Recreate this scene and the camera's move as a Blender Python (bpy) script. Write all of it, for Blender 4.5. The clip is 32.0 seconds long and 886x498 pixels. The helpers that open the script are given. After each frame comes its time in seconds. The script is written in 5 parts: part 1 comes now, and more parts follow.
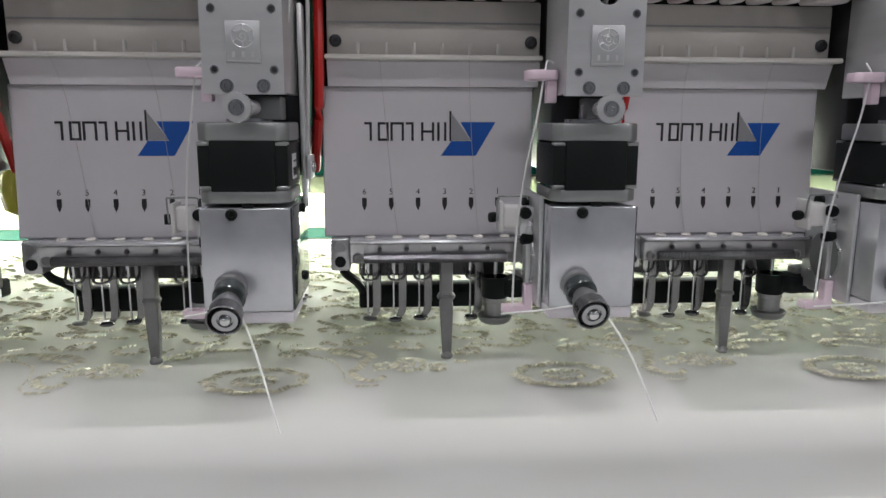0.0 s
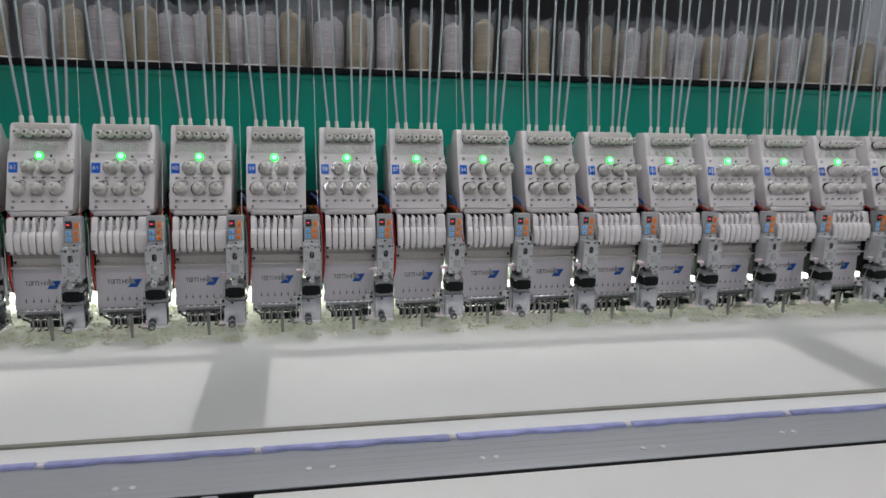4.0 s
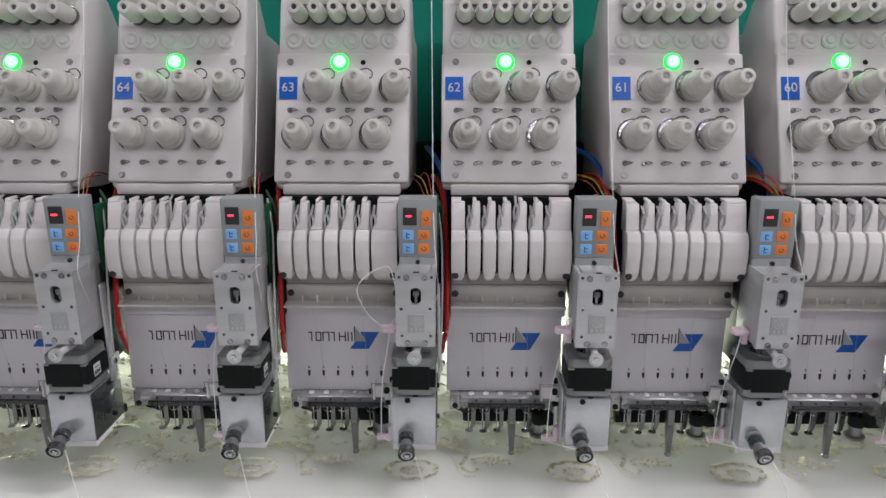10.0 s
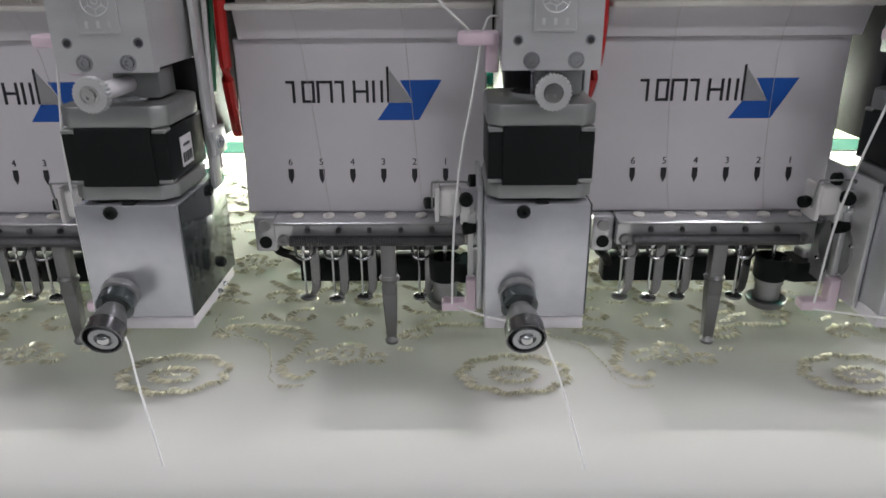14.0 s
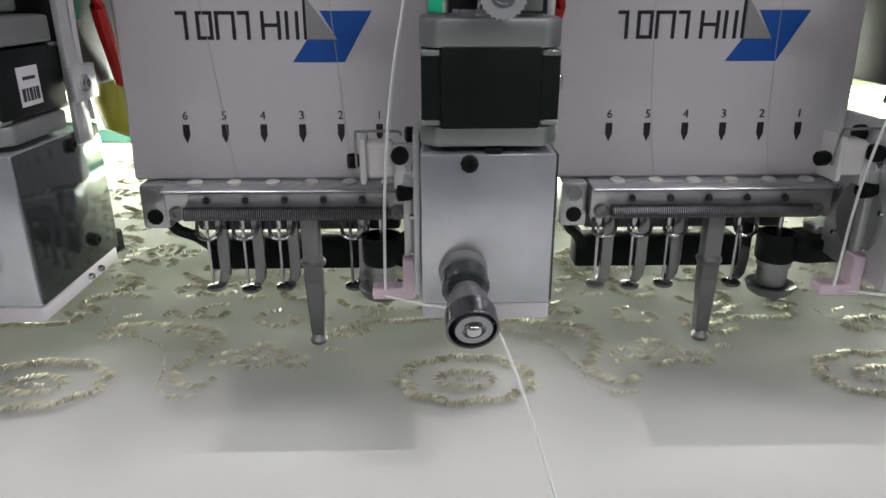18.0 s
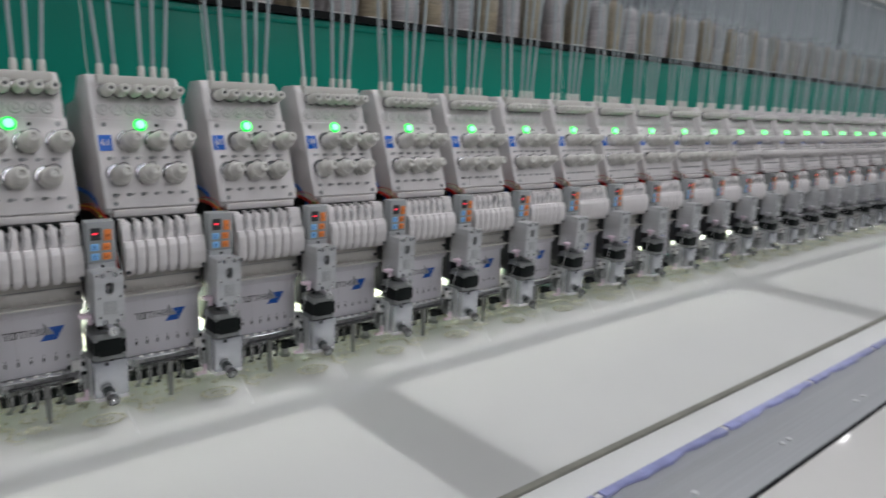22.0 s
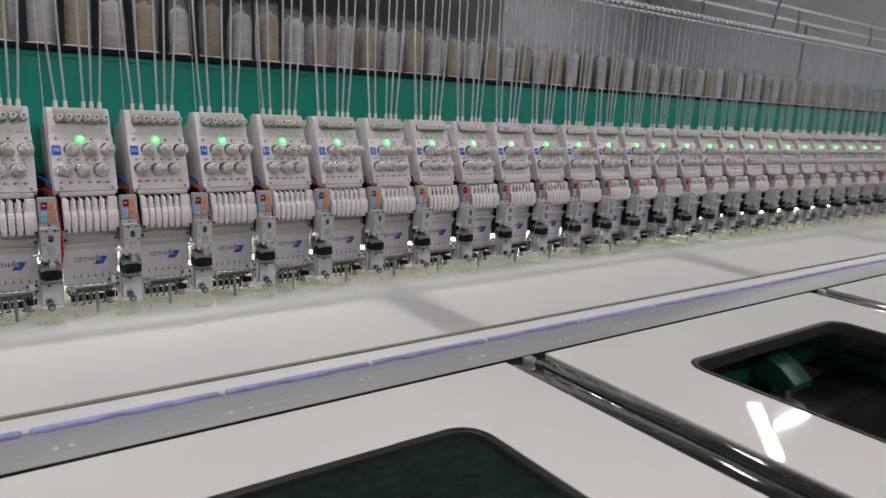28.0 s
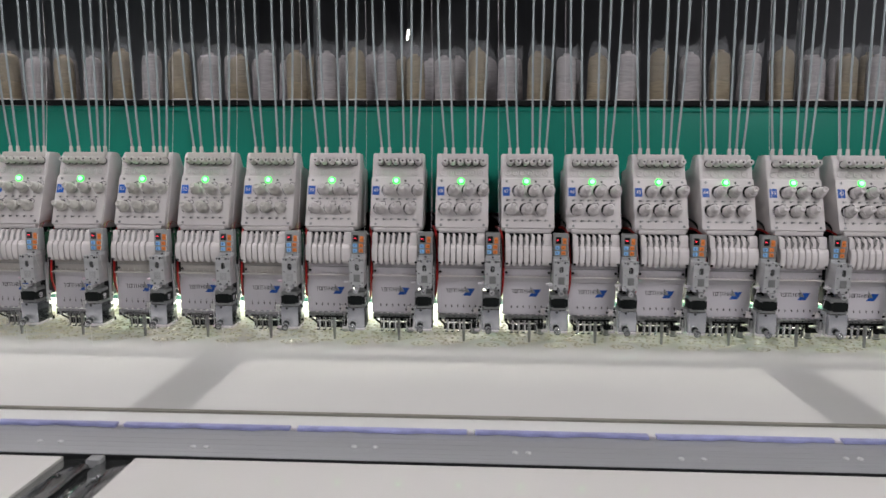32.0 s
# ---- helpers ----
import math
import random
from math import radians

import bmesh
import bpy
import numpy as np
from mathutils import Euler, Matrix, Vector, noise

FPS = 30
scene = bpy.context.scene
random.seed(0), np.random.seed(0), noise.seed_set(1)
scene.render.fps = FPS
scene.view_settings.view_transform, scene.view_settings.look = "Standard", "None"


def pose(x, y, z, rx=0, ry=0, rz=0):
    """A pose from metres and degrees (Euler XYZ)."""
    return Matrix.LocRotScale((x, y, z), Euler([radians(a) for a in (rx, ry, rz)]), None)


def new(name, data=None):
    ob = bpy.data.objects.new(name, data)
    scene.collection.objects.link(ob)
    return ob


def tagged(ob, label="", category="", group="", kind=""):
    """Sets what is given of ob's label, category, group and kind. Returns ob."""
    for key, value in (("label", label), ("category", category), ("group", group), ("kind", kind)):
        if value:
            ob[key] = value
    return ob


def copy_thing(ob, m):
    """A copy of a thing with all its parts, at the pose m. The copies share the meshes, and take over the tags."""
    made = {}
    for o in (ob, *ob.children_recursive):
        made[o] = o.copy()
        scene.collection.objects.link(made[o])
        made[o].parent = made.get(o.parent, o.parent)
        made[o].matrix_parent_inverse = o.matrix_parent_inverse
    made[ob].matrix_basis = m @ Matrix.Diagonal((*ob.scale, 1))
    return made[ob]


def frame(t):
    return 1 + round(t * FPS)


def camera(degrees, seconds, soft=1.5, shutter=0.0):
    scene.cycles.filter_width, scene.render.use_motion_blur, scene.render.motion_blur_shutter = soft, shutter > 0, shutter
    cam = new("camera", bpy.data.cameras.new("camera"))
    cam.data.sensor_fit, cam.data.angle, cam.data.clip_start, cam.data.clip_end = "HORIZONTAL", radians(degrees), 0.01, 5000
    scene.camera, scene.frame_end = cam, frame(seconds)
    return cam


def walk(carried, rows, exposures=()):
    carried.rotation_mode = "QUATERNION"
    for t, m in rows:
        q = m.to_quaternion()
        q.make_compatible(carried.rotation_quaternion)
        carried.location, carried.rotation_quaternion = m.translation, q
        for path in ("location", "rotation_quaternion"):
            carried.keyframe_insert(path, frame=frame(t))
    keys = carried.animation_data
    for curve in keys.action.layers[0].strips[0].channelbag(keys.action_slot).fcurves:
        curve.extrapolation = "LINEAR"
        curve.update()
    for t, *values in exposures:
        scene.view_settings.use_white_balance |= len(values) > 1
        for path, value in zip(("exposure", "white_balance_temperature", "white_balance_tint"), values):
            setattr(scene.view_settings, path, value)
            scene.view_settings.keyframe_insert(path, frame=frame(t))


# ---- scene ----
# seconds, eye x, y, z, yaw, pitch, roll
PATH = [
    (0.0, 1.3010, -0.4456, 1.0129, -3.96, -10.44, -0.17),
    (0.5, 1.3002, -0.4685, 1.0235, -4.29, -12.08, -0.06),
    (1.0, 1.2556, -0.5985, 1.1091, -5.33, -16.20, 0.47),
    (1.5, 1.2371, -0.8030, 1.1846, -3.92, -15.74, -1.74),
    (2.0, 1.2070, -1.0025, 1.2574, -1.32, -16.21, -2.72),
    (2.5, 1.1484, -1.2174, 1.3050, -1.20, -15.18, 0.43),
    (4.5, 0.7509, -1.6927, 1.4232, -13.72, -10.32, -1.60),
    (5.0, 0.5675, -1.6030, 1.3967, -15.55, -9.02, -0.40),
    (5.5, 0.3918, -1.4761, 1.3744, -17.98, -9.39, 0.23),
    (6.0, 0.3600, -1.2857, 1.3380, -12.39, -8.69, -0.33),
    (6.5, 0.3388, -1.1040, 1.3096, -10.79, -10.24, -0.67),
    (7.0, 0.2889, -0.9707, 1.3181, -9.33, -12.59, -1.14),
    (7.5, 0.3181, -0.8513, 1.3034, -6.03, -13.06, -1.08),
    (8.0, 0.3221, -0.8017, 1.3043, -3.09, -15.01, 0.35),
    (8.5, 0.3093, -0.7644, 1.2777, -0.58, -14.63, -2.04),
    (9.0, 0.2991, -0.7336, 1.2658, -0.85, -13.96, -0.07),
    (9.5, 0.2907, -0.7133, 1.2662, -0.04, -15.86, -0.16),
    (10.0, 0.2807, -0.7188, 1.2785, 1.09, -14.98, 0.02),
    (10.5, 0.2776, -0.7074, 1.2673, 0.87, -15.26, 0.36),
    (11.0, 0.2776, -0.6819, 1.2573, 0.55, -15.56, 0.69),
    (11.5, 0.2736, -0.6437, 1.2193, 1.03, -15.75, -0.03),
    (12.0, 0.2652, -0.5989, 1.1805, 0.95, -16.14, -0.24),
    (12.5, 0.2443, -0.5494, 1.1290, 0.81, -16.72, -1.09),
    (13.0, 0.2098, -0.4722, 1.0916, 1.15, -17.08, 0.41),
    (13.5, 0.2105, -0.4059, 1.0725, 0.98, -19.90, 1.25),
    (14.0, 0.2074, -0.3827, 1.0573, 0.68, -21.45, 0.44),
    (14.5, 0.1851, -0.3661, 1.0471, 0.15, -21.72, 0.32),
    (15.0, 0.1438, -0.3478, 1.0318, 0.17, -21.56, 0.81),
    (15.5, 0.1119, -0.3342, 1.0261, -0.24, -21.76, 1.41),
    (17.5, 0.0564, -0.3283, 1.0192, -0.46, -20.42, 0.43),
    (18.0, 0.0583, -0.3269, 1.0195, -1.18, -20.45, 0.05),
    (18.5, 0.0665, -0.3593, 1.0404, -0.85, -20.20, 1.64),
    (19.0, 0.1034, -0.4326, 1.0879, -2.30, -22.23, 0.24),
    (19.5, 0.1256, -0.5622, 1.1393, -2.86, -21.38, -2.22),
    (20.0, 0.1618, -0.6815, 1.2366, -6.23, -23.83, -2.69),
    (20.5, 0.1608, -0.8174, 1.2907, -16.53, -22.28, -3.23),
    (21.0, 0.1675, -0.9389, 1.3332, -23.41, -18.21, -3.83),
    (21.5, 0.1917, -1.0245, 1.3476, -29.69, -14.57, -2.83),
    (22.0, 0.1535, -1.0650, 1.3415, -40.80, -12.34, -2.90),
    (22.5, 0.1282, -1.0691, 1.3436, -46.83, -11.22, -3.73),
    (23.0, 0.1322, -1.0719, 1.3418, -50.83, -9.74, -3.32),
    (23.5, 0.1227, -1.0925, 1.3425, -53.81, -8.74, -2.99),
    (24.0, 0.1291, -1.1023, 1.3435, -54.12, -8.04, -2.48),
    (24.5, 0.1333, -1.1061, 1.3420, -54.18, -7.67, -1.93),
    (25.0, 0.1479, -1.1265, 1.3481, -54.73, -8.83, -1.94),
    (25.5, 0.2049, -1.2527, 1.3376, -52.31, -8.81, -1.14),
    (26.0, 0.3037, -1.3857, 1.3575, -50.26, -9.66, -1.46),
    (26.5, 0.4773, -1.4656, 1.3612, -50.07, -9.50, -1.10),
    (28.5, 1.2751, -1.8761, 1.4390, -29.03, -12.71, -2.94),
    (29.0, 1.5412, -1.8993, 1.3908, -23.04, -10.54, -1.55),
    (29.5, 1.7712, -1.8498, 1.3945, -18.10, -9.45, -2.77),
    (30.0, 2.0300, -1.8474, 1.4169, -9.44, -9.08, -1.57),
    (30.5, 2.2398, -1.8635, 1.3719, -4.77, -7.16, 0.21),
    (31.0, 2.4044, -1.7939, 1.3581, -2.10, -6.99, -0.77),
    (31.5, 2.5340, -1.7615, 1.3831, -0.06, -8.38, -0.48),
    (32.0, 2.6766, -1.7771, 1.3669, 2.70, -8.41, -0.24),
]
cam = camera(64.84, 32.0, shutter=0.5)
walk(cam, [(t, pose(x, y, z, 90 + p, r, w)) for t, x, y, z, w, p, r in PATH],
     exposures=((0, -0.03, 6550, 13), (1, -0.09, 6550, 13), (2, -0.26, 6500, 11), (4.5, -0.12, 6450, 11), (7, 0.02, 6500, 12), (9, 0.13, 6550, 13), (11, 0.13, 6550, 13), (13.5, 0.09, 6550, 13), (18, 0.07, 6550, 13), (19, 0.16, 6550, 13), (20, -0.02, 6500, 12),
                (22, -0.16, 6400, 10), (25, -0.16, 6500, 12), (26, -0.17, 6600, 13), (29, -0.14, 6800, 15), (32, -0.04, 6700, 14)))

# ---- world and large lights ----
world = bpy.data.worlds.new("world")
scene.world = world
world.use_nodes = True
world.node_tree.nodes["Background"].inputs[0].default_value = (0.80, 0.88, 1.0, 1)
world.node_tree.nodes["Background"].inputs[1].default_value = 0.03

PITCH = 0.165           # head spacing
FABRIC_Z = 0.876
SEAM0, MODULE = 0.755, 1.32
HEAD_HI, HEAD_LO = 66, -3


def head_x(n):
    return (64 - n) * PITCH


# ---- materials ----
def material(name, color, rough=0.5, metal=0.0, vary=0.06, scale=18.0, bump=0.05, fine=220.0,
             coat=0.0, emit=0.0, alpha=1.0, stretch=(1, 1, 1), piece=0.0, island=0.0, trans=0.0, spec=0.5):
    m = bpy.data.materials.new(name)
    m.use_nodes = True
    nt = m.node_tree
    b = nt.nodes["Principled BSDF"]
    tc = nt.nodes.new("ShaderNodeTexCoord")
    mp = nt.nodes.new("ShaderNodeMapping")
    mp.inputs["Scale"].default_value = stretch
    nt.links.new(tc.outputs["Object"], mp.inputs[0])
    big = nt.nodes.new("ShaderNodeTexNoise")
    big.inputs["Scale"].default_value, big.inputs["Detail"].default_value = scale, 5
    sm = nt.nodes.new("ShaderNodeTexNoise")
    sm.inputs["Scale"].default_value, sm.inputs["Detail"].default_value = fine, 3
    for q in (big, sm):
        nt.links.new(mp.outputs[0], q.inputs["Vector"])
    ramp = nt.nodes.new("ShaderNodeMapRange")
    ramp.inputs[1].default_value, ramp.inputs[2].default_value = 0.3, 0.7
    ramp.inputs[3].default_value, ramp.inputs[4].default_value = 1 - vary, 1 + vary
    nt.links.new(big.outputs["Fac"], ramp.inputs[0])
    r2 = nt.nodes.new("ShaderNodeMapRange")
    r2.inputs[3].default_value, r2.inputs[4].default_value = 1 - vary * 0.6, 1 + vary * 0.6
    nt.links.new(sm.outputs["Fac"], r2.inputs[0])
    mul = nt.nodes.new("ShaderNodeMath")
    mul.operation = "MULTIPLY"
    nt.links.new(ramp.outputs[0], mul.inputs[0])
    nt.links.new(r2.outputs[0], mul.inputs[1])
    val = mul.outputs[0]
    if piece:
        oi = nt.nodes.new("ShaderNodeObjectInfo")
        r3 = nt.nodes.new("ShaderNodeMapRange")
        r3.inputs[3].default_value, r3.inputs[4].default_value = 1 - piece, 1 + piece
        nt.links.new(oi.outputs["Random"], r3.inputs[0])
        m2 = nt.nodes.new("ShaderNodeMath")
        m2.operation = "MULTIPLY"
        nt.links.new(val, m2.inputs[0])
        nt.links.new(r3.outputs[0], m2.inputs[1])
        val = m2.outputs[0]
    if island:
        ge = nt.nodes.new("ShaderNodeNewGeometry")
        r4 = nt.nodes.new("ShaderNodeMapRange")
        r4.inputs[3].default_value, r4.inputs[4].default_value = 1 - island, 1 + island
        nt.links.new(ge.outputs["Random Per Island"], r4.inputs[0])
        m3 = nt.nodes.new("ShaderNodeMath")
        m3.operation = "MULTIPLY"
        nt.links.new(val, m3.inputs[0])
        nt.links.new(r4.outputs[0], m3.inputs[1])
        val = m3.outputs[0]
    vm = nt.nodes.new("ShaderNodeVectorMath")
    vm.operation = "SCALE"
    vm.inputs[0].default_value = color
    nt.links.new(val, vm.inputs["Scale"])
    nt.links.new(vm.outputs[0], b.inputs["Base Color"])
    rr = nt.nodes.new("ShaderNodeMapRange")
    rr.inputs[3].default_value, rr.inputs[4].default_value = max(0.02, rough * 0.8), min(1, rough * 1.2)
    nt.links.new(big.outputs["Fac"], rr.inputs[0])
    nt.links.new(rr.outputs[0], b.inputs["Roughness"])
    b.inputs["Metallic"].default_value = metal
    b.inputs["Coat Weight"].default_value = coat
    b.inputs["Specular IOR Level"].default_value = spec
    b.inputs["Transmission Weight"].default_value = trans
    if alpha < 1:
        b.inputs["Alpha"].default_value = alpha
    if emit:
        b.inputs["Emission Color"].default_value = (*color, 1)
        b.inputs["Emission Strength"].default_value = emit
    if bump:
        bp = nt.nodes.new("ShaderNodeBump")
        bp.inputs["Strength"].default_value, bp.inputs["Distance"].default_value = bump, 0.002
        nt.links.new(sm.outputs["Fac"], bp.inputs["Height"])
        nt.links.new(bp.outputs[0], b.inputs["Normal"])
    return m


WHITE = material("white_enamel", (0.650, 0.620, 0.617), 0.42, vary=0.035, scale=9, bump=0.08, fine=500, piece=0.015)
IVORY = material("ivory_plastic", (0.60, 0.585, 0.55), 0.40, vary=0.04, bump=0.03)
PANEL = material("white_sheet_metal", (0.62, 0.60, 0.635), 0.40, vary=0.035, scale=14, bump=0.03, piece=0.015)
BEIGE = material("beige_plate", (0.52, 0.50, 0.47), 0.5, vary=0.06)
ALU = material("milled_aluminium", (0.58, 0.59, 0.60), 0.34, 0.65, vary=0.06, stretch=(1, 1, 8), fine=300, bump=0.03)
CAST = material("cast_grey_metal", (0.28, 0.29, 0.29), 0.42, 0.75, vary=0.12, bump=0.10)
STEEL = material("polished_steel", (0.50, 0.51, 0.53), 0.22, 0.95, vary=0.10, scale=30, bump=0.02)
CHROME = material("bright_chrome", (0.72, 0.72, 0.73), 0.12, 1.0, vary=0.04, bump=0.0)
DARKSTEEL = material("dark_steel", (0.055, 0.056, 0.06), 0.38, 0.6, vary=0.15, bump=0.06)
SPRING = material("spring_steel", (0.24, 0.24, 0.25), 0.26, 0.9, vary=0.10, bump=0.0)
BLACK = material("black_plastic", (0.008, 0.010, 0.010), 0.5, vary=0.15, bump=0.06, spec=0.12)
RUBBER = material("black_rubber", (0.008, 0.009, 0.010), 0.65, vary=0.2, bump=0.1, spec=0.2)
GREEN = material("green_machine_paint", (0.001, 0.255, 0.185), 0.42, vary=0.06, scale=2.5, fine=120, bump=0.05, spec=0.3)
DARKGREEN = material("dark_green_frame_paint", (0.003, 0.050, 0.036), 0.4, vary=0.18, scale=4, bump=0.08)
BLUE = material("blue_print", (0.004, 0.085, 0.40), 0.4, vary=0.04, bump=0.0)
PLATEBLUE = material("blue_number_plate", (0.002, 0.105, 0.50), 0.35, vary=0.05, bump=0.0, spec=0.3)
INK = material("black_ink", (0.012, 0.011, 0.016), 0.5, vary=0.08, bump=0.0)
GREYINK = material("grey_ink", (0.30, 0.30, 0.31), 0.5, vary=0.08, bump=0.0)
PINK = material("pale_pink_plastic", (0.72, 0.58, 0.66), 0.4, vary=0.04, bump=0.02)
CLEARPL = material("milky_clear_plastic", (0.78, 0.77, 0.76), 0.25, vary=0.03, bump=0.0, alpha=0.8)
TUBE = material("milky_thread_tube", (0.47, 0.54, 0.56), 0.30, vary=0.10, bump=0.0, alpha=0.70)
THREAD = material("white_cord", (0.80, 0.80, 0.80), 0.8, vary=0.08, fine=900, bump=0.1)
HAIR = material("fine_grey_thread", (0.46, 0.44, 0.45), 0.7, vary=0.1, bump=0.0)
PADGREY = material("grey_keypad_body", (0.30, 0.315, 0.32), 0.45, vary=0.05, bump=0.03)
ORANGE = material("orange_key", (0.78, 0.23, 0.05), 0.45, vary=0.05, bump=0.0)
SKY = material("light_blue_key", (0.22, 0.50, 0.85), 0.45, vary=0.05, bump=0.0)
REDLED = material("red_lit_segment", (1.0, 0.03, 0.06), 0.4, emit=3.0, vary=0.0, bump=0.0)
GREENLED = material("green_lit_lamp", (0.15, 1.0, 0.26), 0.3, emit=3.8, vary=0.0, bump=0.0)
RED = material("red_cable", (0.42, 0.010, 0.008), 0.4, vary=0.08, bump=0.0)
CABLEBLUE = material("blue_cable", (0.02, 0.12, 0.42), 0.4, vary=0.08, bump=0.0)
CABLEGREEN = material("green_cable", (0.01, 0.11, 0.05), 0.45, vary=0.08, bump=0.0)
YELLOW = material("yellow_plastic", (0.45, 0.42, 0.04), 0.4, vary=0.15, bump=0.02)
PANELWHITE = material("white_table_laminate", (0.70, 0.685, 0.66), 0.035, vary=0.025, scale=3, bump=0.0)
RAIL = material("brushed_aluminium_rail", (0.44, 0.45, 0.465), 0.48, 0.40, vary=0.05, scale=6, stretch=(0.4, 30, 30), fine=60, bump=0.02)
CLIP = material("violet_blue_clip", (0.31, 0.33, 0.58), 0.35, vary=0.16, scale=30, bump=0.05, piece=0.10)
GOLD = material("gold_yarn", (0.300, 0.250, 0.175), 0.55, vary=0.22, scale=30, stretch=(1, 1, 12), fine=300, bump=0.3, piece=0.14)
SILVER = material("grey_white_yarn", (0.44, 0.415, 0.425), 0.45, vary=0.20, scale=30, stretch=(1, 1, 12), fine=300, bump=0.3, piece=0.10)
FILM = material("milky_film", (0.46, 0.48, 0.50), 0.22, vary=0.25, bump=0.35, fine=60, alpha=0.15)
BEDGREEN = material("pale_green_enamel_bed", (0.50, 0.58, 0.42), 0.4, vary=0.05, scale=5, bump=0.03)
STITCH = material("gold_chain_stitch", (0.53, 0.515, 0.41), 0.36, 0.20, vary=0.12, scale=200, fine=900, bump=0.1, island=0.30)
CONCRETE = material("grey_concrete_floor", (0.050, 0.060, 0.054), 0.8, vary=0.25, scale=1.5, fine=60, bump=0.1)
WALLGREY = material("grey_painted_wall", (0.50, 0.53, 0.56), 0.75, vary=0.06, scale=0.6, fine=40, bump=0.05)
WALLDARK = material("dark_partition", (0.150, 0.154, 0.168), 0.8, vary=0.2, scale=0.8, bump=0.05)
ROOF = material("grey_roof_sheet", (0.13, 0.135, 0.14), 0.8, vary=0.15, scale=0.5, bump=0.05)
PIPE = material("white_painted_pipe", (0.62, 0.63, 0.63), 0.4, vary=0.05, bump=0.02)
LAMPGLOW = material("lit_fluorescent_tube", (1.0, 0.99, 0.96), 0.4, emit=9.0, vary=0.0, bump=0.0)
STRIPGLOW = material("lit_work_light", (1.0, 1.0, 0.86), 0.4, emit=7.0, vary=0.0, bump=0.0)


def cloth(name, color, thin):
    m = bpy.data.materials.new(name)
    m.use_nodes = True
    nt = m.node_tree
    out = nt.nodes["Material Output"]
    nt.nodes.remove(nt.nodes["Principled BSDF"])
    tc = nt.nodes.new("ShaderNodeTexCoord")
    n1 = nt.nodes.new("ShaderNodeTexNoise")
    n1.inputs["Scale"].default_value, n1.inputs["Detail"].default_value = 3.0, 4
    n2 = nt.nodes.new("ShaderNodeTexNoise")
    n2.inputs["Scale"].default_value, n2.inputs["Detail"].default_value = 1400.0, 2
    for q in (n1, n2):
        nt.links.new(tc.outputs["Object"], q.inputs["Vector"])
    mr = nt.nodes.new("ShaderNodeMapRange")
    mr.inputs[3].default_value, mr.inputs[4].default_value = 0.95, 1.04
    nt.links.new(n1.outputs["Fac"], mr.inputs[0])
    vm = nt.nodes.new("ShaderNodeVectorMath")
    vm.operation = "SCALE"
    vm.inputs[0].default_value = color
    nt.links.new(mr.outputs[0], vm.inputs["Scale"])
    bp = nt.nodes.new("ShaderNodeBump")
    bp.inputs["Strength"].default_value, bp.inputs["Distance"].default_value = 0.15, 0.0005
    nt.links.new(n2.outputs["Fac"], bp.inputs["Height"])
    di = nt.nodes.new("ShaderNodeBsdfDiffuse")
    gl = nt.nodes.new("ShaderNodeBsdfGlossy")
    gl.inputs["Roughness"].default_value = 0.35
    tl = nt.nodes.new("ShaderNodeBsdfTranslucent")
    tr = nt.nodes.new("ShaderNodeBsdfTransparent")
    for q in (di, tl):
        nt.links.new(vm.outputs[0], q.inputs["Color"])
        nt.links.new(bp.outputs[0], q.inputs["Normal"])
    a = nt.nodes.new("ShaderNodeMixShader")
    a.inputs[0].default_value = 0.25
    nt.links.new(di.outputs[0], a.inputs[1])
    nt.links.new(tl.outputs[0], a.inputs[2])
    g = nt.nodes.new("ShaderNodeMixShader")
    g.inputs[0].default_value = 0.04
    nt.links.new(a.outputs[0], g.inputs[1])
    nt.links.new(gl.outputs[0], g.inputs[2])
    c = nt.nodes.new("ShaderNodeMixShader")
    c.inputs[0].default_value = thin
    nt.links.new(g.outputs[0], c.inputs[1])
    nt.links.new(tr.outputs[0], c.inputs[2])
    nt.links.new(c.outputs[0], out.inputs[0])
    return m


SHEER = cloth("sheer_white_fabric", (0.87, 0.87, 0.85), 0.38)


# ---- mesh helpers ----
def box(bm, x0, x1, y0, y1, z0, z1, bevel=0.0, seg=2):
    vs = [bm.verts.new((x, y, z)) for x in (x0, x1) for y in (y0, y1) for z in (z0, z1)]
    fs = [bm.faces.new([vs[i] for i in q]) for q in
          ((0, 1, 3, 2), (4, 6, 7, 5), (0, 4, 5, 1), (2, 3, 7, 6), (0, 2, 6, 4), (1, 5, 7, 3))]
    if bevel:
        es = list({e for f in fs for e in f.edges})
        bmesh.ops.bevel(bm, geom=es, offset=bevel, segments=seg, affect="EDGES", profile=0.5)
    return fs


def frame_axes(d):
    d = Vector(d).normalized()
    a = Vector((0, 0, 1)) if abs(d.z) < 0.9 else Vector((1, 0, 0))
    u = d.cross(a).normalized()
    return d, u, d.cross(u)


def lathe(bm, p0, d, profile, seg=16, caps=True):
    """profile: (distance along d, radius) rows."""
    d, u, v = frame_axes(d)
    rings = []
    for s, r in profile:
        c = Vector(p0) + d * s
        rings.append([bm.verts.new(c + (u * math.cos(2 * math.pi * k / seg) + v * math.sin(2 * math.pi * k / seg)) * r) for k in range(seg)])
    for a, b in zip(rings, rings[1:]):
        for k in range(seg):
            f = bm.faces.new((a[k], a[(k + 1) % seg], b[(k + 1) % seg], b[k]))
            f.smooth = True
    if caps:
        bm.faces.new(rings[0][::-1])
        bm.faces.new(rings[-1])


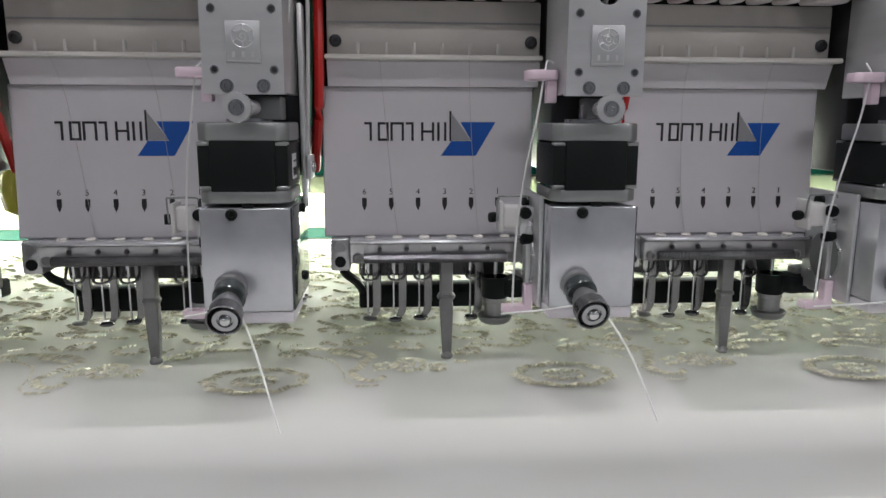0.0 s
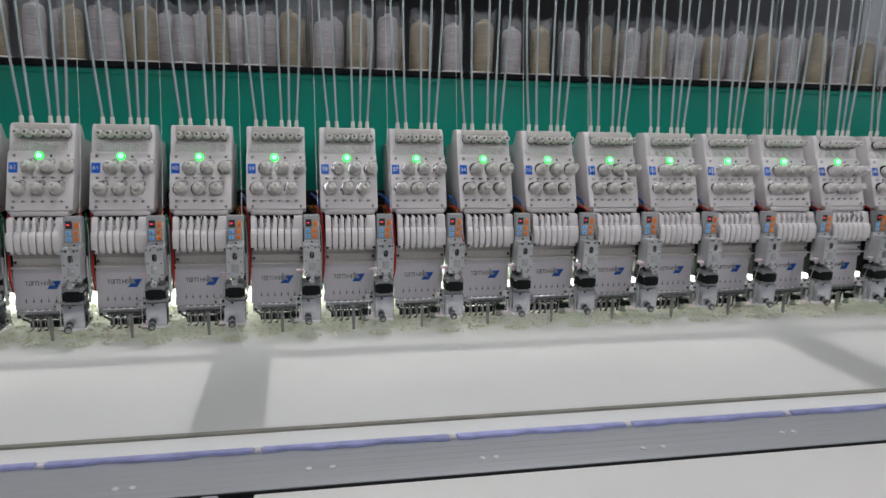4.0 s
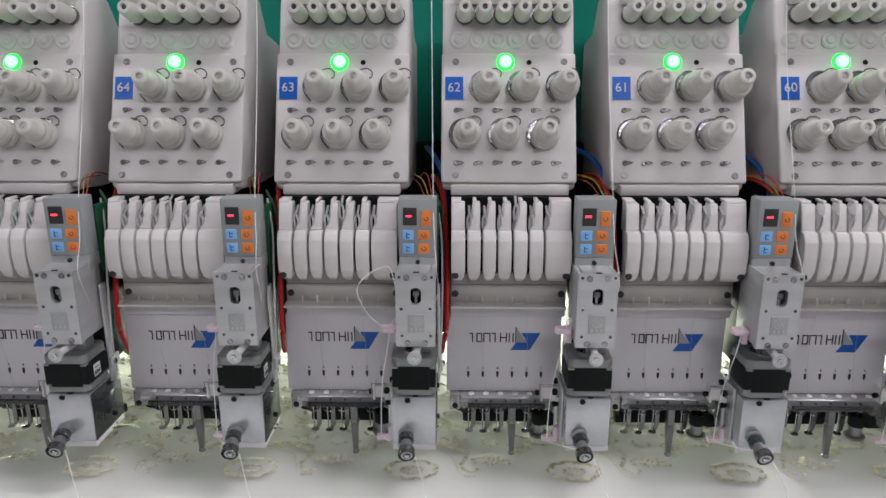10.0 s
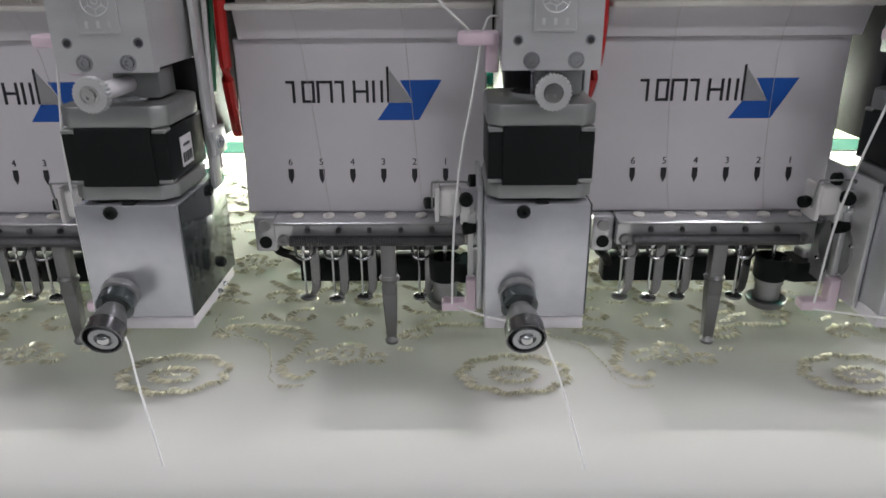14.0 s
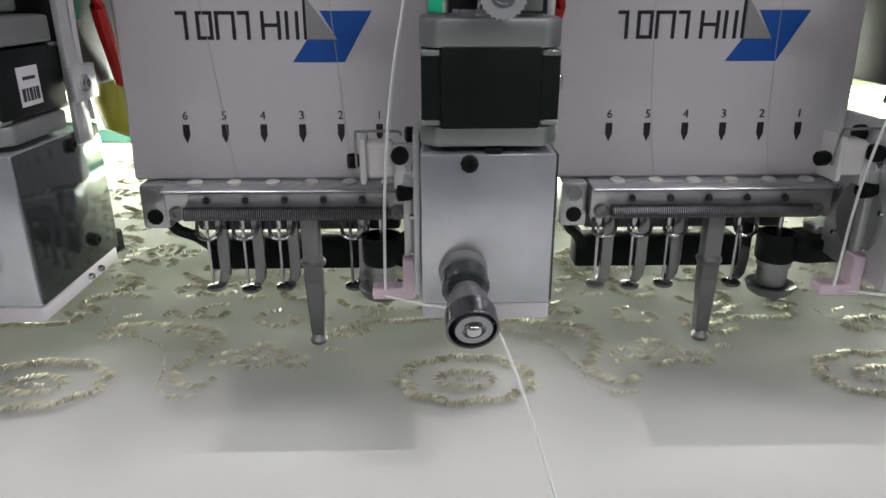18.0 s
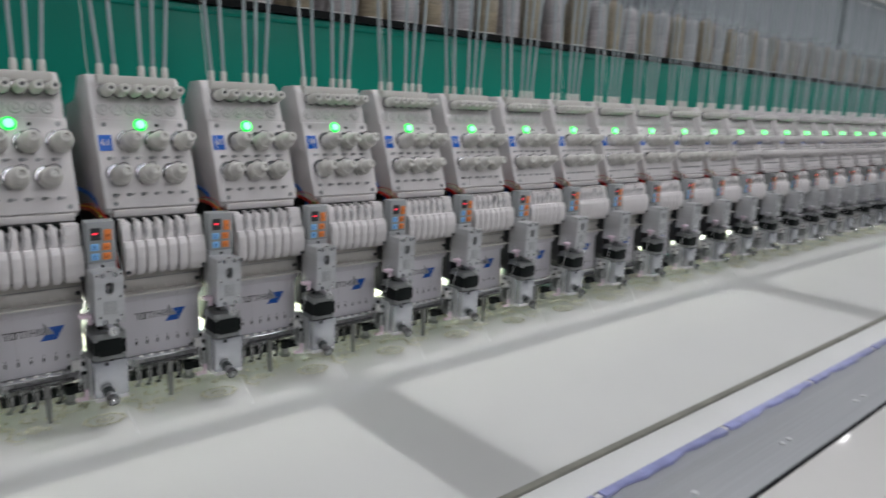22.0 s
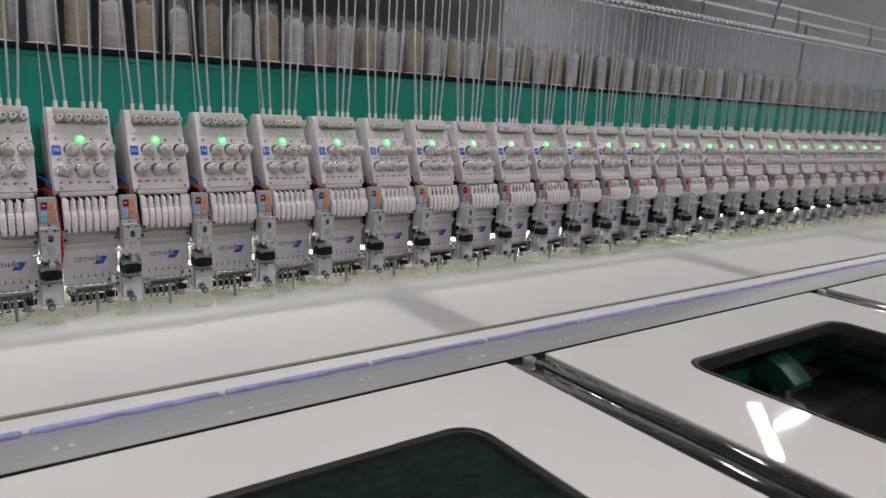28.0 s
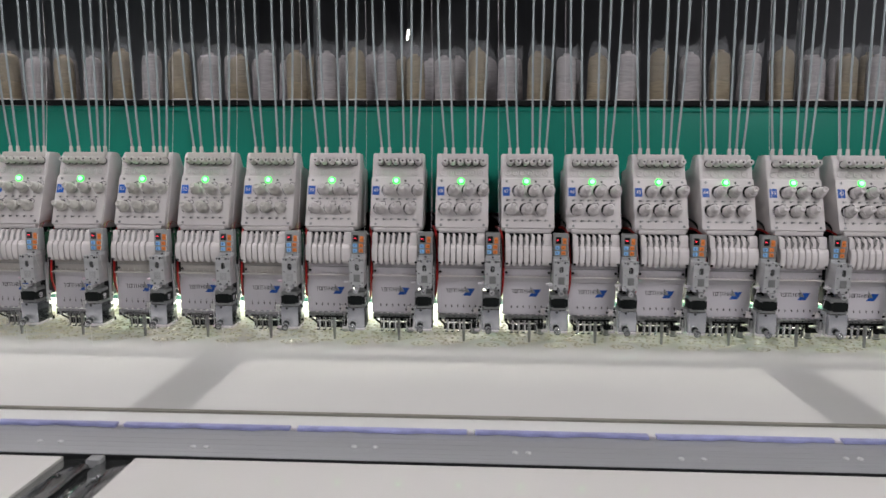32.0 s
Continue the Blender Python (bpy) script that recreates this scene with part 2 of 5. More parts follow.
def rod(bm, p0, p1, r, seg=10, r1=None):
    d = Vector(p1) - Vector(p0)
    lathe(bm, p0, d, [(0, r), (d.length, r if r1 is None else r1)], seg)


def spline(points, n):
    """Catmull-Rom points."""
    P = [Vector(p) for p in points]
    P = [P[0] * 2 - P[1]] + P + [P[-1] * 2 - P[-2]]
    out = []
    for i in range(1, len(P) - 2):
        a, b, c, d = P[i - 1:i + 3]
        for k in range(n):
            t = k / n
            out.append(0.5 * (2 * b + (c - a) * t + (2 * a - 5 * b + 4 * c - d) * t * t + (3 * b - a - 3 * c + d) * t ** 3))
    out.append(P[-2])
    return out


def tube(bm, points, r, seg=6, smooth=6):
    pts = spline(points, smooth) if smooth > 1 else [Vector(p) for p in points]
    rings = []
    for i, p in enumerate(pts):
        d, u, v = frame_axes(pts[min(i + 1, len(pts) - 1)] - pts[max(i - 1, 0)])
        rings.append([bm.verts.new(p + (u * math.cos(2 * math.pi * k / seg) + v * math.sin(2 * math.pi * k / seg)) * r) for k in range(seg)])
    for a, b in zip(rings, rings[1:]):
        for k in range(seg):
            f = bm.faces.new((a[k], a[(k + 1) % seg], b[(k + 1) % seg], b[k]))
            f.smooth = True
    bm.faces.new(rings[0][::-1])
    bm.faces.new(rings[-1])


def screw(bm, p, d, r=0.0032):
    lathe(bm, p, d, [(0, r), (0.0012, r), (0.0018, r * 0.75), (0.0018, r * 0.45), (0.0009, r * 0.40)], 10)


def prism(bm, poly, axis, a, b, bevel=0.0, seg=2):
    """poly: 2D corners in the two axes other than axis (in x, y, z order), drawn out from a to b."""
    def put(q, s):
        q = list(q)
        q.insert("xyz".index(axis), s)
        return bm.verts.new(q)
    lo, hi = [put(q, a) for q in poly], [put(q, b) for q in poly]
    n = len(poly)
    fs = [bm.faces.new(lo[::-1]), bm.faces.new(hi)]
    for i in range(n):
        fs.append(bm.faces.new((lo[i], lo[(i + 1) % n], hi[(i + 1) % n], hi[i])))
    bmesh.ops.recalc_face_normals(bm, faces=fs)
    if bevel:
        bmesh.ops.bevel(bm, geom=list({e for f in fs for e in f.edges}), offset=bevel, segments=seg, affect="EDGES", profile=0.5)
    return fs


def made(fn, *args, **kw):
    bm = bmesh.new()
    fn(bm, *args, **kw)
    return bm


def part(name, bm, mat, parent=None, label="", smooth=False):
    me = bpy.data.meshes.new(name)
    bmesh.ops.recalc_face_normals(bm, faces=bm.faces)
    if smooth:
        for f in bm.faces:
            f.smooth = True
    bm.to_mesh(me)
    bm.free()
    me.set_sharp_from_angle(angle=radians(40))
    me.materials.append(mat)
    ob = new(name, me)
    if parent:
        ob.parent = parent
    if label:
        tagged(ob, label)
    return ob


def empty(name, label, category, group="", kind=""):
    ob = new(name)
    ob.empty_display_size = 0.02
    return tagged(ob, label, category, group, kind)


def text_mesh(body, size):
    cu = bpy.data.curves.new("lettering", "FONT")
    cu.body, cu.size, cu.align_x, cu.align_y, cu.extrude, cu.resolution_u = body, size, "CENTER", "CENTER", 0.00015, 3
    ob = new("lettering", cu)
    dg = bpy.context.evaluated_depsgraph_get()
    dg.update()
    me = bpy.data.meshes.new_from_object(ob.evaluated_get(dg))
    bpy.data.objects.remove(ob)
    return me


SLOPE = 0.357
TILT = math.degrees(math.atan(SLOPE))


def plate_y(z):
    """The sloping front of a head."""
    return SLOPE * (z - 1.270)


NORMAL = Vector((0, -1, SLOPE)).normalized()


def on_plate(x, z, out=0.0):
    return Vector((x, plate_y(z), z)) + NORMAL * out

SEAMPLATE = material("worn_steel_plate", (0.27, 0.285, 0.28), 0.07, 0.92, vary=0.25, scale=22, fine=140, bump=0.03)
DOORDARK = material("dark_blue_green_door", (0.022, 0.038, 0.042), 0.5, vary=0.12, scale=1.5, bump=0.03)
DOORFRAME = material("grey_blue_door_frame", (0.20, 0.25, 0.30), 0.5, vary=0.08, scale=3, bump=0.03)
BEAD = material("white_glazed_eyelet", (0.72, 0.72, 0.71), 0.18, vary=0.05, bump=0.0)
MAT = material("dark_ribbed_mat", (0.007, 0.017, 0.013), 0.75, vary=0.55, scale=60, fine=300, bump=0.5, spec=0.12)

# weak green glow that draws the lamp's halo as a solid ring
HALOGREEN = material("green_lamp_lens", (0.0, 1.0, 0.06), 0.3, emit=1.8, vary=0.0, bump=0.0)
HEM = material("dark_hem_cord", (0.21, 0.205, 0.175), 0.8, vary=0.15, bump=0.1)
FOOTSTEEL = material("dark_polished_foot", (0.23, 0.23, 0.235), 0.26, 0.95, vary=0.15, bump=0.03)

WIRESTEEL = material("dull_wire", (0.26, 0.26, 0.265), 0.40, 0.7, vary=0.10, bump=0.0)
SCREWGREY = material("dull_screw_steel", (0.24, 0.24, 0.245), 0.38, 0.75, vary=0.15, bump=0.03)
BARSTEEL = material("ground_steel_bar", (0.54, 0.545, 0.56), 0.24, 0.65, vary=0.10, stretch=(0.3, 8, 8), bump=0.03)
LEVER = material("satin_nickel_lever", (0.58, 0.58, 0.59), 0.32, 0.7, vary=0.08, bump=0.0)
KEYBLUE = material("dark_blue_symbol", (0.01, 0.06, 0.28), 0.5, vary=0.05, bump=0.0)
KEYRED = material("dark_red_symbol", (0.20, 0.03, 0.01), 0.5, vary=0.05, bump=0.0)
BEDWHITE = material("matt_white_bed_panel", (0.70, 0.70, 0.685), 0.6, vary=0.04, scale=4, bump=0.02, spec=0.2)
BLOCK = material("ground_steel_block", (0.56, 0.575, 0.61), 0.24, 0.68, vary=0.13, scale=26, fine=160, bump=0.03)
TRIM = material("dark_grey_rubber_trim", (0.022, 0.027, 0.025), 0.42, vary=0.12, bump=0.06, spec=0.3)
FRAMEGREEN = material("green_under_frame_paint", (0.001, 0.065, 0.043), 0.45, vary=0.15, scale=4, bump=0.05)
# dark steel of the axle drum, and the block's dark side reflection
SIDEDARK = material("dark_polished_side", (0.10, 0.115, 0.115), 0.10, 0.7, vary=0.15, scale=30, bump=0.02)
ETCHED = material("etched_aluminium", (0.46, 0.47, 0.48), 0.45, 0.6, vary=0.06, bump=0.05)
BEDGREY = material("grey_needle_bed", (0.40, 0.44, 0.49), 0.5, vary=0.08, scale=8, bump=0.03)

# ---- hall ----
X0, X1, Y0, Y1, ZC = -9.0, 22.0, -9.0, 15.0, 7.2
floor = tagged(part("floor", made(box, X0, X1, Y0, Y1, -0.10, 0.0), CONCRETE), "grey concrete factory floor", "floor", kind="structure")
ceiling = tagged(part("ceiling", made(box, X0, X1, Y0, Y1, ZC, ZC + 0.1), ROOF), "dark sheet metal factory roof", "ceiling", kind="structure")
wall_north = tagged(part("wall_north", made(box, X0, X1, Y1, Y1 + 0.2, 0, ZC), WALLGREY), "grey painted factory wall behind the machine", "wall", kind="structure")
wall_south = tagged(part("wall_south", made(box, X0, X1, Y0 - 0.2, Y0, 0, ZC), WALLGREY), "grey painted factory wall", "wall", kind="structure")
wall_east = tagged(part("wall_east", made(box, X1, X1 + 0.2, Y0, Y1, 0, ZC), WALLGREY), "grey painted end wall of the hall", "wall", kind="structure")
wall_west = tagged(part("wall_west", made(box, X0 - 0.2, X0, Y0, Y1, 0, ZC), WALLGREY), "grey painted end wall of the hall", "wall", kind="structure")
# plain sheet added as the dark ground behind the racks
partition = tagged(part("partition", made(box, -2.0, 14.0, 13.5, 13.6, 0, 7.0), WALLDARK), "dark partition behind the thread racks", "partition", kind="structure")

# fluorescent fixtures under the roof, known ones and added unseen ones
# unseen front row, set where it lights the faces of the heads
FIXTURES = [(x, -3.3, 3.3, 40, 0) for x in (-2.0, 1.2, 4.4, 7.6, 10.8)]
FIXTURES += [(-2.0, -0.45, 3.3, 25, 0), (1.2, -0.45, 3.3, 25, 0), (4.2, -1.7, 3.3, 30, 0), (7.3, 1.27, 3.3, 14, 40), (10.5, -0.40, 3.3, 14, 0), (11.75, -0.40, 3.3, 14, 0), (13.0, -0.40, 3.3, 14, 0)]
FIXTURES += [(1.27, 12.8, 3.60, 3, 97)]
# unseen battens added only to brighten the far and rear walls
FIXTURES += [(15.5, -3.6, 4.6, 80, 0), (16.0, 5.0, 6.9, 180, 0), (17.0, 1.0, 6.9, 120, 0), (16.5, 10.5, 6.9, 180, 0), (-5.0, 8.0, 4.6, 50, 0)]
for x, y, z, watts, turn in FIXTURES:
    lamp = empty("ceiling_light", "lit white fluorescent batten hung to light the hall, several added out of view", "lamp", "fluorescent battens")
    lamp.matrix_basis = pose(x, y, z, 0, 0, turn)
    part("housing", made(box, -0.62, 0.62, -0.035, 0.035, 0.0, 0.04, 0.006), PIPE, lamp)
    part("tube", made(rod, (-0.59, 0, -0.02), (0.59, 0, -0.02), 0.014), LAMPGLOW, lamp, "glowing fluorescent tube")
    for s in (-0.5, 0.5):
        part("hanger", made(rod, (s, 0, 0.04), (s, 0, ZC - z), 0.004, 6), PIPE, lamp)
    data = bpy.data.lights.new("fluorescent", "AREA")
    data.shape, data.size, data.size_y, data.energy, data.color = "RECTANGLE", 1.2, 0.12, watts, (0.97, 0.97, 1.0)
    lo = new("fluorescent", data)
    lo.matrix_basis = pose(x, y, z - 0.05, 0, 0, turn)

# ---- machine bed ----
XA, XB = head_x(HEAD_HI) - 0.5, head_x(HEAD_LO) + 0.6
beam = empty("machine_beam", "long green painted steel beam carrying the embroidery heads", "machine beam")
part("beam", made(box, XA, XB, 0.15, 0.40, 1.12, 1.474, 0.006), GREEN, beam)
part("beam_lip", made(box, XA, XB, 0.1465, 0.1495, 1.459, 1.466, 0.0008), GREEN, beam)
part("shelf_edge", made(box, XA, XB, 0.142, 0.62, 1.4745, 1.489, 0.003), RUBBER, beam, "black shelf for the thread cones")
# added black sheet, only there to keep the gaps between heads dark
part("rear_cover", made(box, XA, XB, 0.112, 0.1495, 1.015, 1.185, 0.003), RUBBER, beam, "black backing sheet added to darken the gaps between heads")
part("lower_rail", made(box, XA, XB, 0.20, 0.36, 1.02, 1.119), DARKSTEEL, beam)

part("rear_apron", made(box, XA, XB, 0.350, 0.362, 0.952, 1.019), GREEN, beam, "green apron behind the heads")
part("rear_skirt", made(box, XA, XB, 0.366, 0.374, 0.890, 0.951), BEDGREEN, beam, "pale green skirt behind the lamp")
part("skirt_foot", made(box, XA, XB, 0.362, 0.374, 0.8785, 0.8895), DARKGREEN, beam)

strip = empty("work_light", "lit white strip lamp low behind the embroidery heads", "lamp")
part("channel", made(box, XA, XB, 0.340, 0.3655, 0.932, 0.9515, 0.002), BEDGREEN, strip, "pale green lamp channel")
part("diffuser", made(box, XA, XB, 0.342, 0.3655, 0.9165, 0.9315, 0.003), STRIPGLOW, strip, "glowing strip diffuser")
for k in range(6):
    data = bpy.data.lights.new("strip", "AREA")
    data.shape, data.size, data.size_y, data.energy, data.color = "RECTANGLE", 1.95, 0.03, 11.5, (0.97, 1.0, 0.89)
    lo = new("strip", data)
    lo.matrix_basis = pose(XA + 1.1 + k * 2.0, 0.333, 0.920, -30, 0, 0)

# made-up box in place of the narrow black stand at the end
end = empty("machine_end_box", "dark box standing in for a black stand beyond the last head", "cabinet")
part("cabinet_body", made(box, XB + 0.05, XB + 0.35, 0.05, 0.60, 0, 1.75, 0.01), DARKSTEEL, end)
part("cabinet_door", made(box, XB + 0.042, XB + 0.05, 0.10, 0.55, 0.9, 1.7, 0.002), BLACK, end)

# machine bed: white panels under the fabric, with open seams between modules, on a green frame
k0, k1 = -2, 9
bed = empty("machine_bed", "machine bed of white panels on a dark green steel frame", "machine bed")
for k in range(k0, k1):
    a, b = SEAM0 + k * MODULE + 0.06, SEAM0 + (k + 1) * MODULE - 0.06
    if a > XB:
        continue
    part("bed_panel", made(box, a, b, -0.60, -0.200, 0.860, 0.866, 0.0015), BEDWHITE, bed, "white laminate panel")
    part("bed_strip", made(box, a, b, -0.160, -0.121, 0.861, 0.868, 0.0015), BEDWHITE, bed, "narrow white laminate strip")
for y in (-0.195, -0.62, -1.62):
    part("long_beam", made(box, XA, XB, y - 0.035, y + 0.035, 0.70, 0.78, 0.004), FRAMEGREEN, bed)
part("long_beam", made(box, XA, XB, -0.86, -0.80, 0.70, 0.818, 0.004), FRAMEGREEN, bed)
part("base_beam", made(box, XA, XB, -1.03, -0.87, 0.46, 0.655, 0.008), DARKSTEEL, bed)
for k in range(k0, k1):
    x = SEAM0 + k * MODULE
    if x > XB:
        continue
    part("cross_beam", made(box, x - 0.05, x + 0.05, -1.62, 0.5, 0.62, 0.699, 0.004), DARKGREEN, bed)
    for y in (-1.60, -0.62, 0.45):
        part("post", made(box, x - 0.045, x + 0.045, y - 0.045, y + 0.045, 0.06, 0.62, 0.004), DARKGREEN, bed)
        part("foot_pad", made(rod, (x, y, 0.0), (x, y, 0.06), 0.055, 16), DARKSTEEL, bed)

# drive housings behind the needles, under the fabric
for n in range(HEAD_LO, HEAD_HI + 1):
    x = head_x(n)
    part("hook_arm", made(box, x + 0.052, x + 0.142, -0.119, -0.058, 0.83, 0.866, 0.006, 1), BEDWHITE, bed)
# added plate; its grey lifts the dark gaps that show through the fabric
part("needle_bed", made(box, XA, XB, -0.1205, -0.0580, 0.815, 0.829), BEDGREY, bed, "grey plate added to soften the dark gaps under the fabric")
part("bed_sheet", made(box, XA, XB, -0.0575, 1.2, 0.83, 0.862), BEDGREEN, bed)

# ---- fabric ----
def fabric_sheet(bm):
    ys = [-0.558, -0.50, -0.45, -0.35, -0.25, -0.20, -0.165, -0.14, -0.12, -0.10, -0.08, -0.05, 0.0, 0.1, 0.3, 0.6, 1.2]
    nx = 180
    grid = []
    for i in range(nx + 1):
        x = XA + (XB - XA) * i / nx
        row = []
        for y in ys:
            z = FABRIC_Z + 0.0012 * math.sin(x * 7.3 + y * 5) * (1 if y < -0.1 else 0.5) + 0.0018 * noise.noise((x * 1.7, y * 4, 0.3))
            row.append(bm.verts.new((x, y, z)))
        grid.append(row)
    for a, b in zip(grid, grid[1:]):
        for j in range(len(ys) - 1):
            bm.faces.new((a[j], b[j], b[j + 1], a[j + 1])).smooth = True


fabric = empty("fabric", "sheer white fabric stretched over the machine bed", "fabric")
part("sheet", made(fabric_sheet), SHEER, fabric)

border = empty("border_frame", "brushed aluminium border frame holding the fabric edge", "frame")
part("rail", made(box, XA, XB, -0.736, -0.618, 0.856, 0.8725, 0.0015), RAIL, border)
for y in (-0.722, -0.708, -0.690, -0.672, -0.652):
    part("rail_ridge", made(box, XA, XB, y - 0.0010, y + 0.0010, 0.8720, 0.8728), RAIL, border)
part("edge_strip", made(box, XA, XB, -0.7400, -0.7364, 0.852, 0.8715, 0.0008), RUBBER, border, "black rubber edge strip")
part("hem_line", made(box, XA, XB, -0.567, -0.557, 0.866, 0.8790), HEM, fabric, "olive grey hem cord")
part("hem_band", made(box, XA, XB, -0.6175, -0.5675, 0.862, 0.8760, 0.002), BEDWHITE, fabric, "white fabric hem")


def wavy_clip(bm, L, k):
    """A clamping strip with an uneven front edge."""
    top = [(L * i / 14, -0.620) for i in range(15)]
    low = [(L * i / 14, -0.6325 - 0.0022 * math.sin(i * 0.8 + k) - 0.0018 * math.sin(i * 1.9 + 2 * k)) for i in range(15)]
    prism(bm, low + top[::-1], "z", 0.8728, 0.8792, 0.0012, 2)


x = XA + 0.1
clips = []
i = 0
while x < XB - 0.2:
    L = 0.296
    if i < 3:
        c = part("clip", made(wavy_clip, L, i * 1.7), CLIP, border, "violet blue clamping strip")
        clips.append(c.data)
        p = part("clip_joint", made(box, L + 0.002, L + 0.012, -0.630, -0.622, 0.8728, 0.8775, 0.001), PANEL, border, "small white joint piece")
        joint_me = p.data
    else:
        c = new("clip", clips[i % 3])
        c.parent = border
        p = new("clip_joint", joint_me)
        p.parent = border
    c.matrix_basis = pose(x, 0, 0, 0, 0, 0)
    p.matrix_basis = pose(x, 0, 0)
    x += L + 0.014
    i += 1
bolt_me = None
for k in range(44):
    for dx in (0, 0.022):
        x = XA + 0.13 + k * 0.265 + dx * (1 if k % 2 else 1.6)
        if x > XB:
            break
        if bolt_me is None:
            c = part("bolt", made(lathe, (0, 0, 0.8725), (0, 0, 1), [(0, 0.0046), (0.002, 0.0046), (0.0030, 0.003)], 10), PIPE, border)
            bolt_me = c.data
        else:
            c = new("bolt", bolt_me)
            c.parent = border
        c.matrix_basis = pose(x, -0.690 - 0.008 * (k % 3), 0)


# ---- front tables with oblong openings ----
def table_top(bm, a, b):
    ya, yb, z0, z1 = -1.72, -0.7408, 0.845, 0.868
    ha, hb, hya, hyb, r = a + 0.245, b - 0.245, -1.50, -0.933, 0.055
    corners = []
    for cx, cy, s in ((hb - r, hyb - r, 0), (ha + r, hyb - r, 90), (ha + r, hya + r, 180), (hb - r, hya + r, 270)):
        for k in range(9):
            t = math.radians(s + k * 90 / 8)
            corners.append((cx + r * math.cos(t), cy + r * math.sin(t)))
    outer = [(b, yb), (a, yb), (a, ya), (b, ya)]
    layers = []
    for z in (z0, z1):
        inn = [bm.verts.new((*q, z)) for q in corners]
        out = [bm.verts.new((*q, z)) for q in outer]
        layers.append((inn, out))
        for c in range(4):
            seg = inn[c * 9:c * 9 + 9]
            for i in range(8):
                bm.faces.new((out[c], seg[i], seg[i + 1]))
            bm.faces.new((out[c], seg[8], inn[((c + 1) % 4) * 9], out[(c + 1) % 4]))
    (i0, o0), (i1, o1) = layers
    for q0, q1 in ((i0, i1), (o0, o1)):
        for i in range(len(q0)):
            j = (i + 1) % len(q0)
            bm.faces.new((q0[i], q0[j], q1[j], q1[i]))


def hole_trim(bm, a, b):
    ha, hb, hya, hyb, r = a + 0.245, b - 0.245, -1.50, -0.933, 0.055
    rings = []
    for off, z in ((-0.004, 0.8690), (0.000, 0.8705), (0.006, 0.8705), (0.011, 0.8675), (0.013, 0.860), (0.013, 0.838), (-0.001, 0.838)):
        ring = []
        for cx, cy, s in ((hb - r, hyb - r, 0), (ha + r, hyb - r, 90), (ha + r, hya + r, 180), (hb - r, hya + r, 270)):
            for k in range(9):
                t = math.radians(s + k * 90 / 8)
                ring.append(bm.verts.new((cx + (r - off) * math.cos(t), cy + (r - off) * math.sin(t), z)))
        rings.append(ring)
    for a_, b_ in zip(rings, rings[1:] + rings[:1]):
        for i in range(len(a_)):
            j = (i + 1) % len(a_)
            bm.faces.new((a_[i], a_[j], b_[j], b_[i]))


for k in range(k0, k1):
    a, b = SEAM0 + k * MODULE + 0.06, SEAM0 + (k + 1) * MODULE - 0.06
    if a > XB:
        continue
    t = empty("front_table", "glossy white front table with a large rounded opening", "table", "front tables")
    part("table_top", made(table_top, a, b), PANELWHITE, t)
    part("opening_trim", made(hole_trim, a, b), TRIM, t, "dark rubber trim round the opening")
    m = (a + b) / 2
    if k == 0:
        part("cover_mat", made(box, a + 0.258, b - 0.258, -1.487, -0.946, 0.8545, 0.8585), MAT, t, "dark green black ribbed mat under the opening")
    else:
        lev = empty("levelling_foot", "green steel bracket with a levelling foot under the table", "machine foot", "levelling feet")
        part("bracket", made(prism, [(-0.861, 0.712), (-0.985, 0.722), (-0.985, 0.742), (-0.94, 0.775), (-0.861, 0.805)], "x", m + 0.085, m + 0.175, 0.003), DARKGREEN, lev)
        part("bolt", made(rod, (m + 0.13, -0.945, 0.672), (m + 0.13, -0.945, 0.750), 0.011), STEEL, lev)
        part("nut", made(rod, (m + 0.13, -0.945, 0.742), (m + 0.13, -0.945, 0.754), 0.018, 6), STEEL, lev)
        part("pad", made(lathe, (m + 0.13, -0.945, 0.655), (0, 0, 1), [(0, 0.052), (0.010, 0.052), (0.017, 0.030), (0.020, 0.018)], 20), CAST, lev, "dull grey foot pad")
    # seam between two tables
    s = SEAM0 + k * MODULE
    seam = empty("seam_rail", "pair of smoked steel plates with a slot between two tables", "machine rail", "seam rails")
    part("plate", made(box, s - 0.058, s - 0.006, -1.70, -0.742, 0.850, 0.8660, 0.002), SEAMPLATE, seam)
    part("plate", made(box, s + 0.006, s + 0.058, -1.70, -0.742, 0.850, 0.8660, 0.002), SEAMPLATE, seam)
    part("slot", made(box, s - 0.0055, s + 0.0055, -1.70, -0.742, 0.825, 0.860), RUBBER, seam, "black slot between the plates")
    for x, y in ((-0.032, -0.800), (0.032, -0.800), (-0.032, -1.120), (0.032, -1.120), (-0.032, -1.440), (0.032, -1.440)):
        part("plate_screw", made(screw, (s + x, y, 0.8660), (0, 0, 1), 0.0050), CHROME, seam)
    part("end_clamp", made(box, s - 0.012, s + 0.012, -0.762, -0.742, 0.850, 0.8735, 0.003), ALU, seam)


# ---- one embroidery head ----
MARKS = [-0.0359 + 0.0150 * i for i in range(6)]
FINGER = [-0.0538, -0.0394, -0.0248, -0.0102, 0.0045, 0.0194, 0.0345, 0.0600]


def head_body(bm):
    poly = [(plate_y(1.168), 1.162), (plate_y(1.337), 1.337), (0.034, 1.3475), (0.074, 1.345), (0.098, 1.31), (0.150, 1.30), (0.150, 1.15), (0.02, 1.15), (-0.034, 1.156)]
    prism(bm, poly, "x", -0.0635, 0.0680, 0.004, 3)


